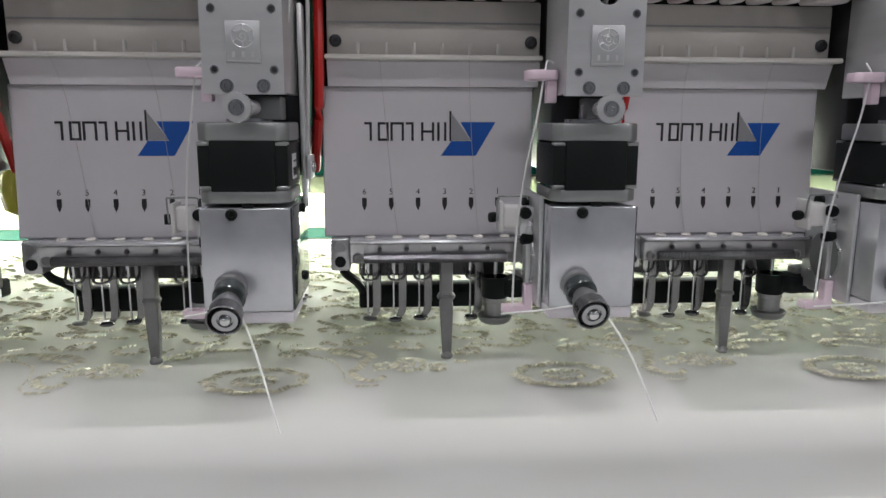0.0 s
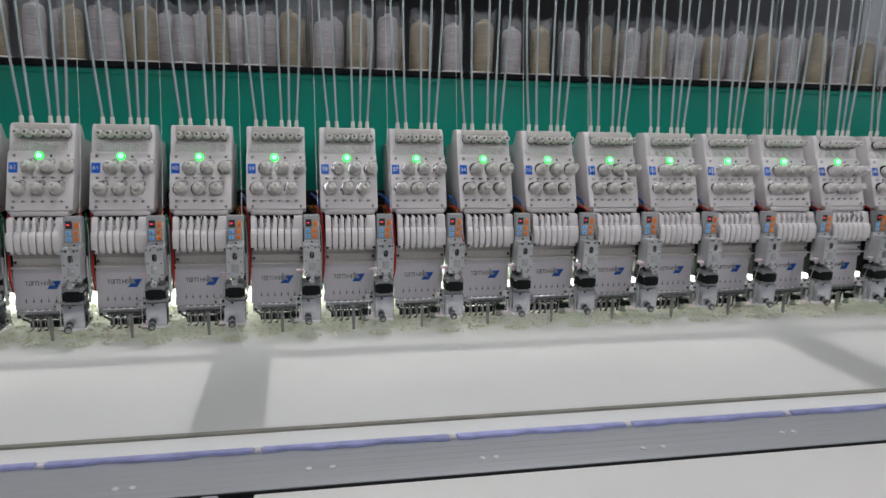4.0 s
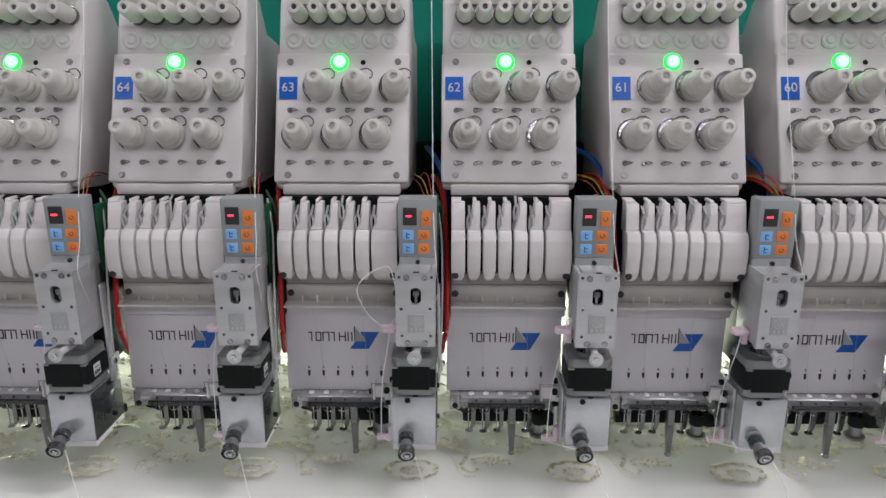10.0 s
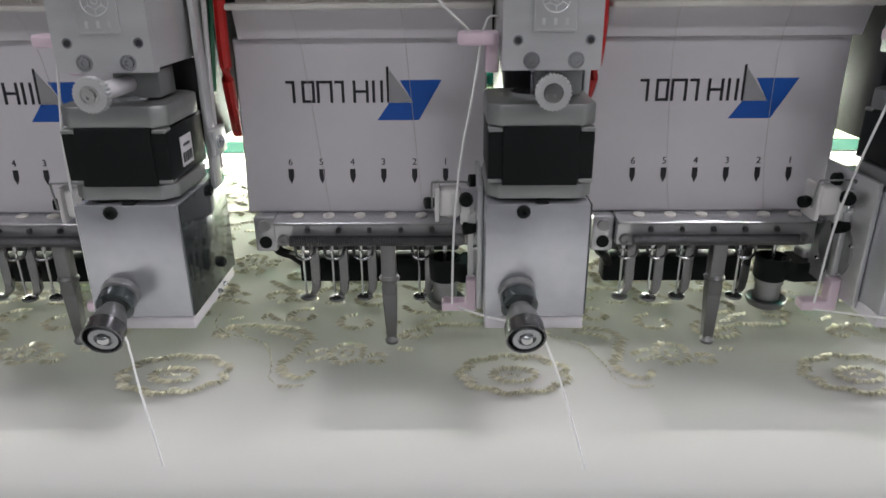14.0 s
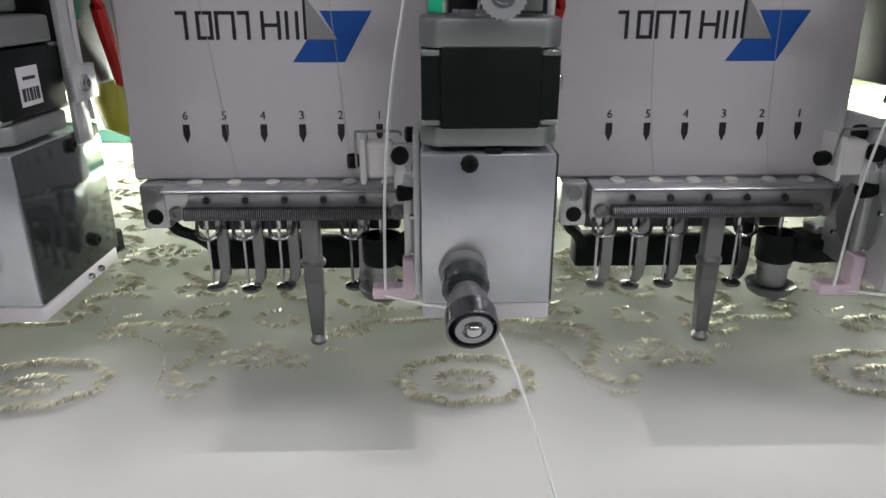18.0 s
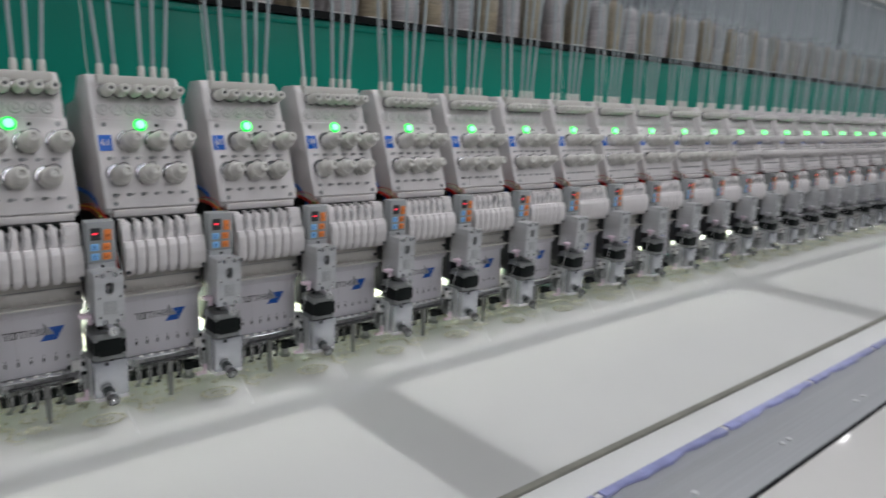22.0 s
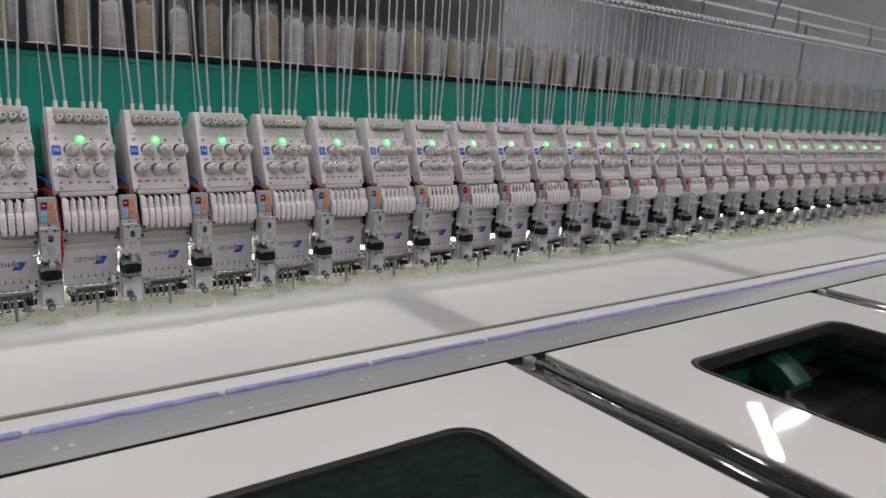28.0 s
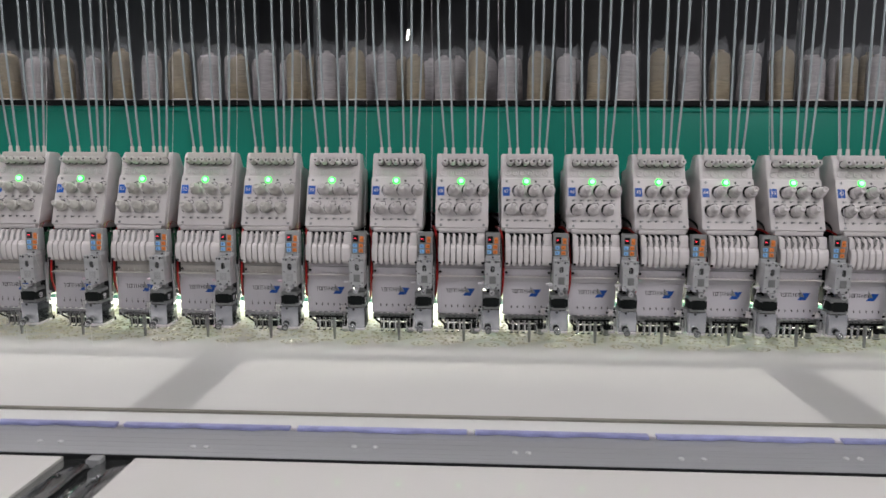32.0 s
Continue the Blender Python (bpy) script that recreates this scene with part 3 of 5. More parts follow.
def face_plate(bm):
    a, b = on_plate(0, 1.1632, 0.0), on_plate(0, 1.2868, 0.0)
    poly = [(a.y + 0.004, a.z), tuple(on_plate(0, 1.1632, 0.0035)[1:]), tuple(on_plate(0, 1.2858, 0.0035)[1:]), (b.y + 0.004, b.z)]
    prism(bm, poly, "x", -0.0642, 0.0687, 0.0025, 3)


def tension_knob(bm, x, z):
    """Stepped plastic knob: spool-like washers, a broad waist and a thick blunt nose with a rounded mouth."""
    lathe(bm, on_plate(x, z, 0.002), NORMAL, [(0, 0.0105), (0.0040, 0.0108), (0.0046, 0.0132), (0.0060, 0.0138), (0.0110, 0.0139), (0.0122, 0.0131), (0.0124, 0.0114), (0.0138, 0.0114), (0.0140, 0.0128), (0.0152, 0.0133), (0.0200, 0.0131),
          (0.0214, 0.0123), (0.0216, 0.0102), (0.0228, 0.0102), (0.0230, 0.0112), (0.0246, 0.0108), (0.0262, 0.0094), (0.0280, 0.0086), (0.0365, 0.0083), (0.0395, 0.0077), (0.0410, 0.0064), (0.0413, 0.0049), (0.0408, 0.0036), (0.0375, 0.0034)], 24)


def tension_slot(bm, x, z):
    """The screw deep in the knob's nose."""
    lathe(bm, on_plate(x, z, 0.0388), NORMAL, [(0, 0.0034), (0.0004, 0.0034)], 12)


# grey rings laid in the knob's grooves to draw their shade
def tension_washer(bm, x, z):
    for s, r in ((0.0147, 0.0117), (0.0239, 0.0105)):
        lathe(bm, on_plate(x, z, s + 0.0001), NORMAL, [(0, r), (0.0009, r)], 20)


def slot_blade(bm, x, z):
    p = on_plate(x, z, 0.0393)
    u, v = Vector((0.8, 0.21, 0.56)).normalized(), NORMAL
    w = u.cross(v).normalized()
    vs = [bm.verts.new(p + u * a + w * b + v * 0.0002) for a, b in ((-0.0024, -0.0004), (0.0024, -0.0004), (0.0024, 0.0004), (-0.0024, 0.0004))]
    bm.faces.new(vs)


GUIDE_WAY = Vector((0, -1, 0.22)).normalized()


def guide_slot(bm, x):
    p = on_plate(x, 1.3235, 0)
    lathe(bm, p + GUIDE_WAY * 0.0318, GUIDE_WAY, [(0, 0.0025), (0.0004, 0.0025)], 10)


def guide_ring(bm, x):
    lathe(bm, on_plate(x, 1.3235, 0) + GUIDE_WAY * 0.0016, GUIDE_WAY, [(0, 0.0094), (0.0036, 0.0094)], 18)


def wire_ring(bm, x, z):
    u, v = Vector((1, 0, 0)), Vector((0, SLOPE, 1)).normalized()
    c = on_plate(x, z, 0.0060)
    pts = [c + (u * math.cos(t) + v * math.sin(t)) * 0.0152 for t in [math.radians(75 + k * 17) for k in range(10)]]
    # the wire ends in an open loop beside the knob
    loop = [c + u * 0.004 + v * 0.0166, c + u * 0.011 + v * 0.0172 + NORMAL * 0.002, c + u * 0.0158 + v * 0.0135 + NORMAL * 0.002, c + u * 0.0150 + v * 0.0092, c + u * 0.0120 + v * 0.0080]
    tube(bm, loop[::-1] + pts + [pts[-1] + u * 0.003 - v * 0.0035], 0.0007, 5, 3)


def spring_cam(bm, x, z):
    """Flat steel crescent under the knob, above and to one side."""
    u, v = Vector((1, 0, 0)), Vector((0, SLOPE, 1)).normalized()
    c = on_plate(x, z, 0.0037)
    arc_a = [math.radians(62 + k * 12) for k in range(12)]
    low = [c + (u * math.cos(t) + v * math.sin(t)) * 0.0125 for t in arc_a]
    high = [c + (u * math.cos(t) + v * math.sin(t)) * (0.0125 + 0.0052 * math.sin((k + 0.6) / 12.2 * math.pi) ** 0.5) for k, t in enumerate(arc_a)]
    a = [bm.verts.new(q) for q in low + high[::-1]]
    b = [bm.verts.new(q + NORMAL * 0.0012) for q in low + high[::-1]]
    n, m = len(a), len(low)
    for k in range(m - 1):
        for r, flip in ((a, False), (b, True)):
            q = [r[k], r[k + 1], r[n - 2 - k], r[n - 1 - k]]
            bm.faces.new(q if flip else q[::-1])
    for k in range(n):
        bm.faces.new((a[k], a[(k + 1) % n], b[(k + 1) % n], b[k]))


def panel_y(z):
    """The front of the needle panel."""
    rows = ((0.9487, -0.0562), (0.975, -0.0540), (1.005, -0.0526), (1.0312, -0.0522))
    for (z0, y0), (z1, y1) in zip(rows, rows[1:]):
        if z <= z1:
            return y0 + (y1 - y0) * (z - z0) / (z1 - z0)
    return -0.0522


def decal(bm, poly, out=0.00025):
    """A thin printed shape on the needle panel."""
    front = [bm.verts.new((x, panel_y(z) - out, z)) for x, z in poly]
    back = [bm.verts.new((x, panel_y(z) + 0.0004, z)) for x, z in poly]
    bm.faces.new(front)
    n = len(poly)
    for i in range(n):
        bm.faces.new((front[i], front[(i + 1) % n], back[(i + 1) % n], back[i]))


def small_knob(bm, x):
    p = on_plate(x, 1.3235, 0)
    lathe(bm, p, GUIDE_WAY, [(0, 0.0064), (0.0055, 0.0066), (0.0058, 0.0084), (0.0205, 0.0083), (0.0230, 0.0074), (0.0322, 0.0068), (0.0338, 0.0056), (0.0338, 0.0030), (0.0310, 0.0026)], 18)


def hook(bm, x, z):
    z -= 0.0034
    p = on_plate(x, z, 0.0035)
    lathe(bm, p, NORMAL, [(0, 0.0027), (0.0010, 0.0027), (0.0016, 0.0020), (0.0016, 0.0012), (0.0002, 0.0010)], 10)
    e = Vector((0, SLOPE, 1)).normalized()
    f = p + NORMAL * 0.0016
    tube(bm, [f + e * 0.0016, f + e * 0.0014 + Vector((0.0045, 0, 0)), f + e * 0.0002 + Vector((0.0078, 0, 0)), f - e * 0.0010 + Vector((0.0045, 0, 0)), f - e * 0.0012 + Vector((0.0012, 0, 0))], 0.00055, 5, 1)


def sunk_screw(bm, p, d, r=0.0034):
    """A screw head in a bright counterbore ring."""
    lathe(bm, p, d, [(0, r), (0.0005, r), (0.0005, r * 0.82), (0.0001, r * 0.80), (0.0001, r * 0.70), (0.0009, r * 0.66), (0.0009, r * 0.34), (0.0003, r * 0.30)], 14)


def finger(bm, a, b, first, last):
    g = 0.0011
    a0, b0 = (a if first else a + g), (b if last else b - g)
    # broad lower finger, rounded in profile
    prof = [(-0.058, 1.1262), (-0.0780, 1.1240), (-0.0830, 1.1160), (-0.0845, 1.1020), (-0.0830, 1.0865), (-0.0800, 1.0785), (-0.0740, 1.0745), (-0.058, 1.0755)]
    prism(bm, prof, "x", a0, b0, 0.0012, 2)
    mid = (a0 + b0) / 2
    for v in bm.verts:
        if v.co.z < 1.0825:
            keep = 1 - min(1, (1.0825 - v.co.z) / 0.0075) * (0.0068 / (b0 - a0))
            v.co.x = mid + (v.co.x - mid) * keep
    # narrow neck, cut away on one side for the lever
    k = len(bm.verts)
    prof = [(-0.054, 1.1210), (-0.0735, 1.1240), (-0.0728, 1.1275), (-0.0700, 1.1385), (-0.0672, 1.1492), (-0.054, 1.1492)]
    c0, c1 = (a0 if first else a0 + 0.0050), (b0 if last else b0 - 0.0004)
    prism(bm, prof, "x", c0, c1, 0.0008, 1)
    bm.verts.ensure_lookup_table()
    if not first:
        for v in bm.verts[k:]:
            if v.co.x < (c0 + c1) / 2 and v.co.z < 1.1325:
                v.co.x -= 0.0046 * min(1, (1.1325 - v.co.z) / 0.007)
    # small step at the top
    prism(bm, [(-0.050, 1.1494), (-0.0660, 1.1494), (-0.0650, 1.1522), (-0.050, 1.1522)], "x", c0, c1 if last else c1 - 0.0035, 0.0004, 1)


def lever(bm, x, up):
    """A flat take-up lever that ends in an eye."""
    c = Vector((x + 0.0026, -0.0720, 1.1352 + up))
    ring = [c + Vector((0.0019 * math.cos(t), -0.002 * math.sin(t), 0.0085 * math.sin(t))) for t in [math.tau * k / 12 for k in range(13)]]
    tube(bm, ring, 0.0011, 5, 1)
    rod(bm, c + Vector((-0.0004, 0.001, -0.006)), c + Vector((-0.0022, 0.008, -0.018)), 0.0011, 6)
    rod(bm, c + Vector((0, 0.001, 0.008)), c + Vector((0, 0.012, 0.014)), 0.0012, 6)


def ribbed_spring(bm, x0, x1, y, z, r):
    n = 95
    prof = []
    for i in range(n + 1):
        s = (x1 - x0) * i / n
        prof += [(s, r * 0.84), (s + (x1 - x0) / n * 0.35, r), (s + (x1 - x0) / n * 0.65, r)]
    lathe(bm, (x0, y, z), (1, 0, 0), prof, 8)


def presser_foot(bm, x, zb):
    y = -0.045
    # flat shank that bows into a round foot
    prism(bm, [(x + 0.0014, 0.9360), (x + 0.0066, 0.9360), (x + 0.0065, 0.9085), (x + 0.0058, zb + 0.0050), (x + 0.0038, zb + 0.0020), (x + 0.0002, zb + 0.0012),
               (x + 0.0002, zb + 0.0026), (x + 0.0012, zb + 0.0042), (x + 0.0016, zb + 0.0075)], "y", y - 0.0010, y + 0.0024, 0.0004, 1)
    lathe(bm, (x - 0.0004, y - 0.0015, zb), (0, 0, 1), [(0, 0.0036), (0.0006, 0.0044), (0.0016, 0.0042), (0.0022, 0.0026)], 14)


def foot_hook(bm, x):
    """Bent wire guide in front of a foot's shank."""
    tube(bm, [(x - 0.0040, -0.0470, 0.9345), (x - 0.0044, -0.0500, 0.9275), (x - 0.0034, -0.0525, 0.9235), (x + 0.0008, -0.0535, 0.9225), (x + 0.0048, -0.0515, 0.9240), (x + 0.0056, -0.0490, 0.9290), (x + 0.0046, -0.0475, 0.9330)], 0.0008, 6, 4)


def needle(bm, x, zb):
    lathe(bm, (x - 0.0012, -0.0478, 0.9355), (0, 0, -1), [(0, 0.0014), (0.010, 0.0014), (0.0105, 0.0007), (0.9355 - zb - 0.003, 0.0006)], 8)


def logo_bars(bm):
    """Plain strokes in place of the lettering."""
    zt, zb, w = 1.0119, 1.0017, 0.0013

    def bar(x0, x1, z0, z1):
        decal(bm, [(x0, z0), (x1, z0), (x1, z1), (x0, z1)])
    for u in (-0.0325, -0.0280, -0.0232, -0.0210, -0.0148, -0.0094, -0.0040, 0.0020, 0.0050, 0.0088):
        bar(u, u + w, zb, zt)
    bar(-0.0354, -0.0325, zt - w, zt)
    for a, b, z in ((-0.0267, -0.0232, zt), (-0.0267, -0.0232, zb + w), (-0.0197, -0.0148, zt), (-0.0125, -0.0094, zt), (-0.0027, 0.0020, 1.0075)):
        bar(a, b, z - w, z)
    bar(0.0118, 0.0129, zb, 1.0181)


def cord_cup(bm):
    lathe(bm, (0.0385, -0.0555, 0.9125), (0, 0, 1), [(0, 0.0070), (0.0012, 0.0080), (0.0104, 0.0083), (0.0122, 0.0081), (0.0122, 0.0068), (0.0060, 0.0064), (0.0060, 0.0016)], 22)


def build_head():
    h = empty("embroidery_unit", "white enamelled embroidery head with six needles on the green beam", "embroidery machine", "embroidery units")
    part("body", made(head_body), WHITE, h)
    fp = part("face_plate", made(face_plate), WHITE, h)
    for x, z in ((-0.0503, 1.2778), (0.0571, 1.2778), (-0.0500, 1.1701), (0.0570, 1.1701)):
        part("screw", made(sunk_screw, on_plate(x, z, 0.0035), NORMAL, 0.0034), SCREWGREY, fp)
    part("hole", made(lathe, on_plate(0.0225, 1.2772, 0.0030), NORMAL, [(0, 0.0026), (0.0008, 0.0026)], 10), BLACK, fp)
    for z, xs in ((1.2521, (-0.0192, 0.0184, 0.0564)), (1.2069, (-0.0390, -0.0005, 0.0375))):
        for x in xs:
            kn = part("tension_knob", made(tension_knob, x, z), IVORY, h)
            part("check_spring", made(wire_ring, x - 0.0022, z + 0.0016), SPRING, kn, "dull steel check spring wire")
            part("spring_cam", made(spring_cam, x - 0.0012, z + 0.0010), SPRING, kn, "dull steel crescent behind the knob")
            part("washer", made(tension_washer, x, z), GREYINK, kn)
            part("knob_screw", made(tension_slot, x, z), DARKSTEEL, kn)
            part("screw_slot", made(slot_blade, x, z), SCREWGREY, kn)
    for i in range(6):
        k = part("guide_knob", made(small_knob, -0.0414 + i * 0.01916), IVORY, h)
        part("knob_slot", made(guide_slot, -0.0414 + i * 0.01916), DARKSTEEL, k)
        part("knob_ring", made(guide_ring, -0.0414 + i * 0.01916), SPRING, k, "dull steel ring")
        part("thread_disc", made(lathe, on_plate(-0.0476 + i * 0.0191, 1.2995, -0.001), NORMAL, [(0, 0.0088), (0.0025, 0.0088), (0.0036, 0.0074), (0.0022, 0.0042), (0.0042, 0.0034), (0.0042, 0.0012)], 18), CLEARPL, h, "milky plastic thread disc")
        for z in (1.2350, 1.1853):
            part("thread_hook", made(hook, -0.0496 + i * 0.01906, z), WIRESTEEL, h)
    part("top_comb", made(box, -0.051, 0.058, plate_y(1.335) - 0.0075, plate_y(1.335) + 0.012, 1.3345, 1.3470, 0.0012), IVORY, h)
    for x in (-0.042, -0.022, 0.016, 0.033, 0.050):
        part("tube_nozzle", made(lathe, (x, 0.036, 1.346), (0, 0, 1), [(0, 0.0052), (0.004, 0.0050), (0.016, 0.0044), (0.017, 0.0036)], 10), IVORY, h)
    part("number_plate", made(prism, [tuple(on_plate(0, 1.2418, o)[1:]) for o in (0.0034, 0.0044)] + [tuple(on_plate(0, 1.2633, o)[1:]) for o in (0.0044, 0.0034)], "x", -0.0606, -0.0428), PLATEBLUE, h, "blue number plate with white figures")
    # this outer disc is the halo of the lamp; the core below is lit
    il = part("indicator_lamp", made(lathe, on_plate(-0.001, 1.2776, 0.003), NORMAL, [(0, 0.0090), (0.0012, 0.0088), (0.0020, 0.0070), (0.0020, 0.0030)], 20), HALOGREEN, h, "lit green indicator lamp with a glowing ring for its halo")
    part("glowing_core", made(lathe, on_plate(-0.001, 1.2776, 0.0045), NORMAL, [(0, 0.0062), (0.002, 0.0062), (0.0045, 0.0048), (0.0055, 0.0018)], 16), GREENLED, il)
    part("lip", made(box, -0.0546, 0.0608, -0.045, 0.02, 1.1525, 1.1628, 0.0015), WHITE, h)
    part("slot_back", made(box, -0.053, 0.0595, -0.0500, 0.02, 1.0765, 1.1520), BLACK, h)
    for i in range(7):
        part("lever_cover_finger", made(finger, FINGER[i], FINGER[i + 1], i == 0, i == 6), WHITE, h)
        if i < 6:
            part("take_up_lever", made(lever, FINGER[i + 1], -0.004 if i != 3 else 0.006), LEVER, h)
    for x in (-0.0500, 0.0558):
        part("cover_screw", made(screw, (x, -0.0808, 1.0817), (0, -1, 0), 0.0034), DARKSTEEL, h)
    part("back_plate", made(box, -0.0545, 0.0612, -0.0545, 0.02, 1.0437, 1.0760, 0.001), BEIGE, h)
    part("plate_joint", made(box, -0.054, 0.0607, -0.0550, -0.0540, 1.0640, 1.0650), GREYINK, h)
    for x in (-0.0499, 0.0560):
        part("plate_screw", made(screw, (x, -0.0545, 1.0548), (0, -1, 0), 0.0034), DARKSTEEL, h)
    for i in range(6):
        part("guide_peg", made(rod, (MARKS[i] - 0.0020, -0.0605, 1.0462), (MARKS[i] - 0.0020, -0.0605, 1.0535), 0.0011, 6), IVORY, h)
    part("guide_bar", made(box, -0.0545, 0.0595, -0.0715, -0.0545, 1.0440, 1.0466, 0.0008), IVORY, h, "thin ivory thread guide bar")
    part("under_bar_strip", made(prism, [(-0.0535, 1.0310), (-0.0560, 1.0310), (-0.0610, 1.0438), (-0.0535, 1.0438)], "x", -0.0543, 0.0602), PANEL, h)
    np_ = part("needle_panel", made(prism, [(-0.044, 0.9487), (-0.0562, 0.9487), (-0.0540, 0.975), (-0.0526, 1.005), (-0.0522, 1.0312), (-0.044, 1.0312)], "x", -0.0583, 0.0585, 0.0008, 1), PANEL, h, "white needle panel with blue mark and numbered arrows")
    part("black_mark", made(logo_bars), INK, np_)
    part("blue_mark", made(decal, [(0.0180, 1.0120), (0.0375, 1.0120), (0.0266, 0.9935), (0.0070, 0.9935), (0.0128, 1.0016), (0.0242, 1.0016)]), BLUE, np_)
    part("grey_mark", made(decal, [(0.0131, 1.0168), (0.0240, 1.0018), (0.0131, 1.0018)], 0.0004), GREYINK, np_)
    for i, x in enumerate(MARKS):
        part("arrow", made(decal, [(x - 0.0013, 0.9702), (x + 0.0013, 0.9702), (x + 0.0013, 0.9660), (x, 0.9630), (x - 0.0013, 0.9660)]), INK, np_)
        d = new("figure", text_mesh(str(6 - i), 0.0046))
        d.data.materials.append(INK)
        d.parent = np_
        d.matrix_basis = pose(x, panel_y(0.9735) - 0.0002, 0.9735, 90, 0, 0)
    # clamp bar, spring and feet
    part("clamp_bar", made(prism, [(-0.041, 0.9486), (-0.0600, 0.9486), (-0.0688, 0.9482), (-0.0694, 0.9468), (-0.0668, 0.9460), (-0.0668, 0.9352), (-0.041, 0.9345)], "x", -0.0438, 0.0515, 0.0004, 1), BARSTEEL, h)
    part("bar_groove", made(box, -0.0435, 0.0512, -0.0675, -0.0655, 0.9461, 0.9465), BLACK, h)
    part("clamp_end", made(box, -0.0548, -0.0440, -0.0628, -0.041, 0.9302, 0.9485, 0.0015), BARSTEEL, h)
    part("clamp_end", made(box, 0.0518, 0.0600, -0.0610, -0.041, 0.9325, 0.9485, 0.0015), BARSTEEL, h)
    part("socket", made(lathe, (-0.0494, -0.0628, 0.9440), (0, -1, 0), [(0, 0.0030), (0.0014, 0.0030), (0.0014, 0.0016)], 10), WIRESTEEL, h)
    part("socket_hole", made(lathe, (-0.0494, -0.0629, 0.9355), (0, -1, 0), [(0, 0.0032), (0.0006, 0.0032)], 10), BLACK, h)
    for i in range(5):
        part("bar_screw", made(screw, (MARKS[i] + 0.0083, -0.0668, 0.9432), (0, -1, 0), 0.0014), DARKSTEEL, h)
    for i in range(6):
        part("felt_pad", made(lathe, (MARKS[i] + 0.0032, -0.0620, 0.9484), (0, -0.1, 1), [(0, 0.0029), (0.0010, 0.0029), (0.0014, 0.0022)], 12), IVORY, h, "white felt pad")
    part("spring", made(ribbed_spring, -0.0362, 0.0420, -0.0688, 0.9383, 0.0029), SPRING, h, "long ribbed steel spring")
    for x in (-0.0395, 0.0455):
        part("spring_post", made(screw, (x, -0.0664, 0.9380), (0, -1, 0), 0.0030), SCREWGREY, h)
    for i in range(5):
        if i == 3:
            continue
        x = MARKS[i] + 0.0020
        f = part("presser_foot", made(presser_foot, x, 0.8972 - 0.0008 * (i % 2)), FOOTSTEEL, h)
        part("needle", made(needle, x, 0.8972), STEEL, f)
        part("wire_guide", made(foot_hook, x), FOOTSTEEL, f)
        part("clamp_screw", made(screw, (x + 0.0012, -0.047, 0.9330), (0, -1, 0), 0.0022), SCREWGREY, f)
    x = 0.0100

    def active(bm):
        box(bm, x - 0.0036, x + 0.0036, -0.0605, -0.0535, 0.905, 0.941, 0.0008)
        lathe(bm, (x, -0.0570, 0.9125), (0, 0, 1), [(0, 0.0050), (0.0015, 0.0054), (0.003, 0.0044)], 12)
        prism(bm, [(x - 0.0040, 0.910), (x + 0.0040, 0.910), (x + 0.0030, 0.880), (x - 0.0022, 0.880)], "y", -0.0600, -0.0542, 0.0006, 1)
        lathe(bm, (x + 0.0004, -0.0580, 0.8772), (0, 0, 1), [(0, 0.0034), (0.0015, 0.0038), (0.004, 0.0024)], 12)
    part("needle_foot", made(active), SCREWGREY, h, "lowered presser foot touching the fabric")
    part("hook_rail", made(box, -0.0410, 0.0330, -0.033, -0.021, 0.9005, 0.9150, 0.0015), BLACK, h)
    part("rail_arm", made(tube, [(-0.050, -0.050, 0.931), (-0.047, -0.048, 0.925), (-0.042, -0.040, 0.919), (-0.038, -0.030, 0.910)], 0.0026, 6, 3), BLACK, h)
    part("needle_case", made(box, -0.0405, 0.046, -0.043, -0.023, 0.9225, 0.9355, 0.002), DARKSTEEL, h)
    # rotary cord head beside the needles
    cx, cy = 0.0385, -0.0555
    part("cord_cup", made(cord_cup), BLACK, h, "open black cord cup")
    part("cup_pin", made(rod, (cx, cy, 0.9180), (cx, cy, 0.9340), 0.0011, 8), STEEL, h)
    part("cup_neck", made(lathe, (cx, cy, 0.9020), (0, 0, 1), [(0, 0.0060), (0.0080, 0.0062), (0.0085, 0.0070), (0.0106, 0.0070)], 18), CAST, h)
    part("cord_nozzle", made(lathe, (cx, cy, 0.8975), (0, 0, 1), [(0, 0.0072), (0.0010, 0.0088), (0.0042, 0.0103), (0.0046, 0.0098), (0.0030, 0.0066)], 22), SCREWGREY, h)
    part("belt_arm", made(prism, [(0.041, -0.061), (0.0465, -0.0655), (0.088, -0.061), (0.092, -0.041), (0.047, -0.047)], "z", 0.9140, 0.9240, 0.001, 1), BLACK, h)
    part("belt_case", made(prism, [(0.052, -0.0590), (0.082, -0.055), (0.080, -0.045), (0.050, -0.051)], "z", 0.9243, 0.9290, 0.001, 1), ALU, h)
    # rear arm and wiring
    part("rear_arm", made(box, -0.050, 0.050, -0.010, 0.150, 1.045, 1.150, 0.004), DARKSTEEL, h)
    part("rear_shaft", made(rod, (0.0, 0.02, 0.925), (0.0, 0.02, 1.045), 0.018, 12), DARKSTEEL, h)
    part("red_cable", made(tube, [(0.090, 0.040, 1.158), (0.096, 0.000, 1.160), (0.1030, -0.034, 1.148), (0.1062, -0.052, 1.11), (0.1072, -0.064, 1.06), (0.1062, -0.064, 1.02), (0.101, -0.040, 0.985)], 0.0027, 8, 6), RED, h, "thick red hose")
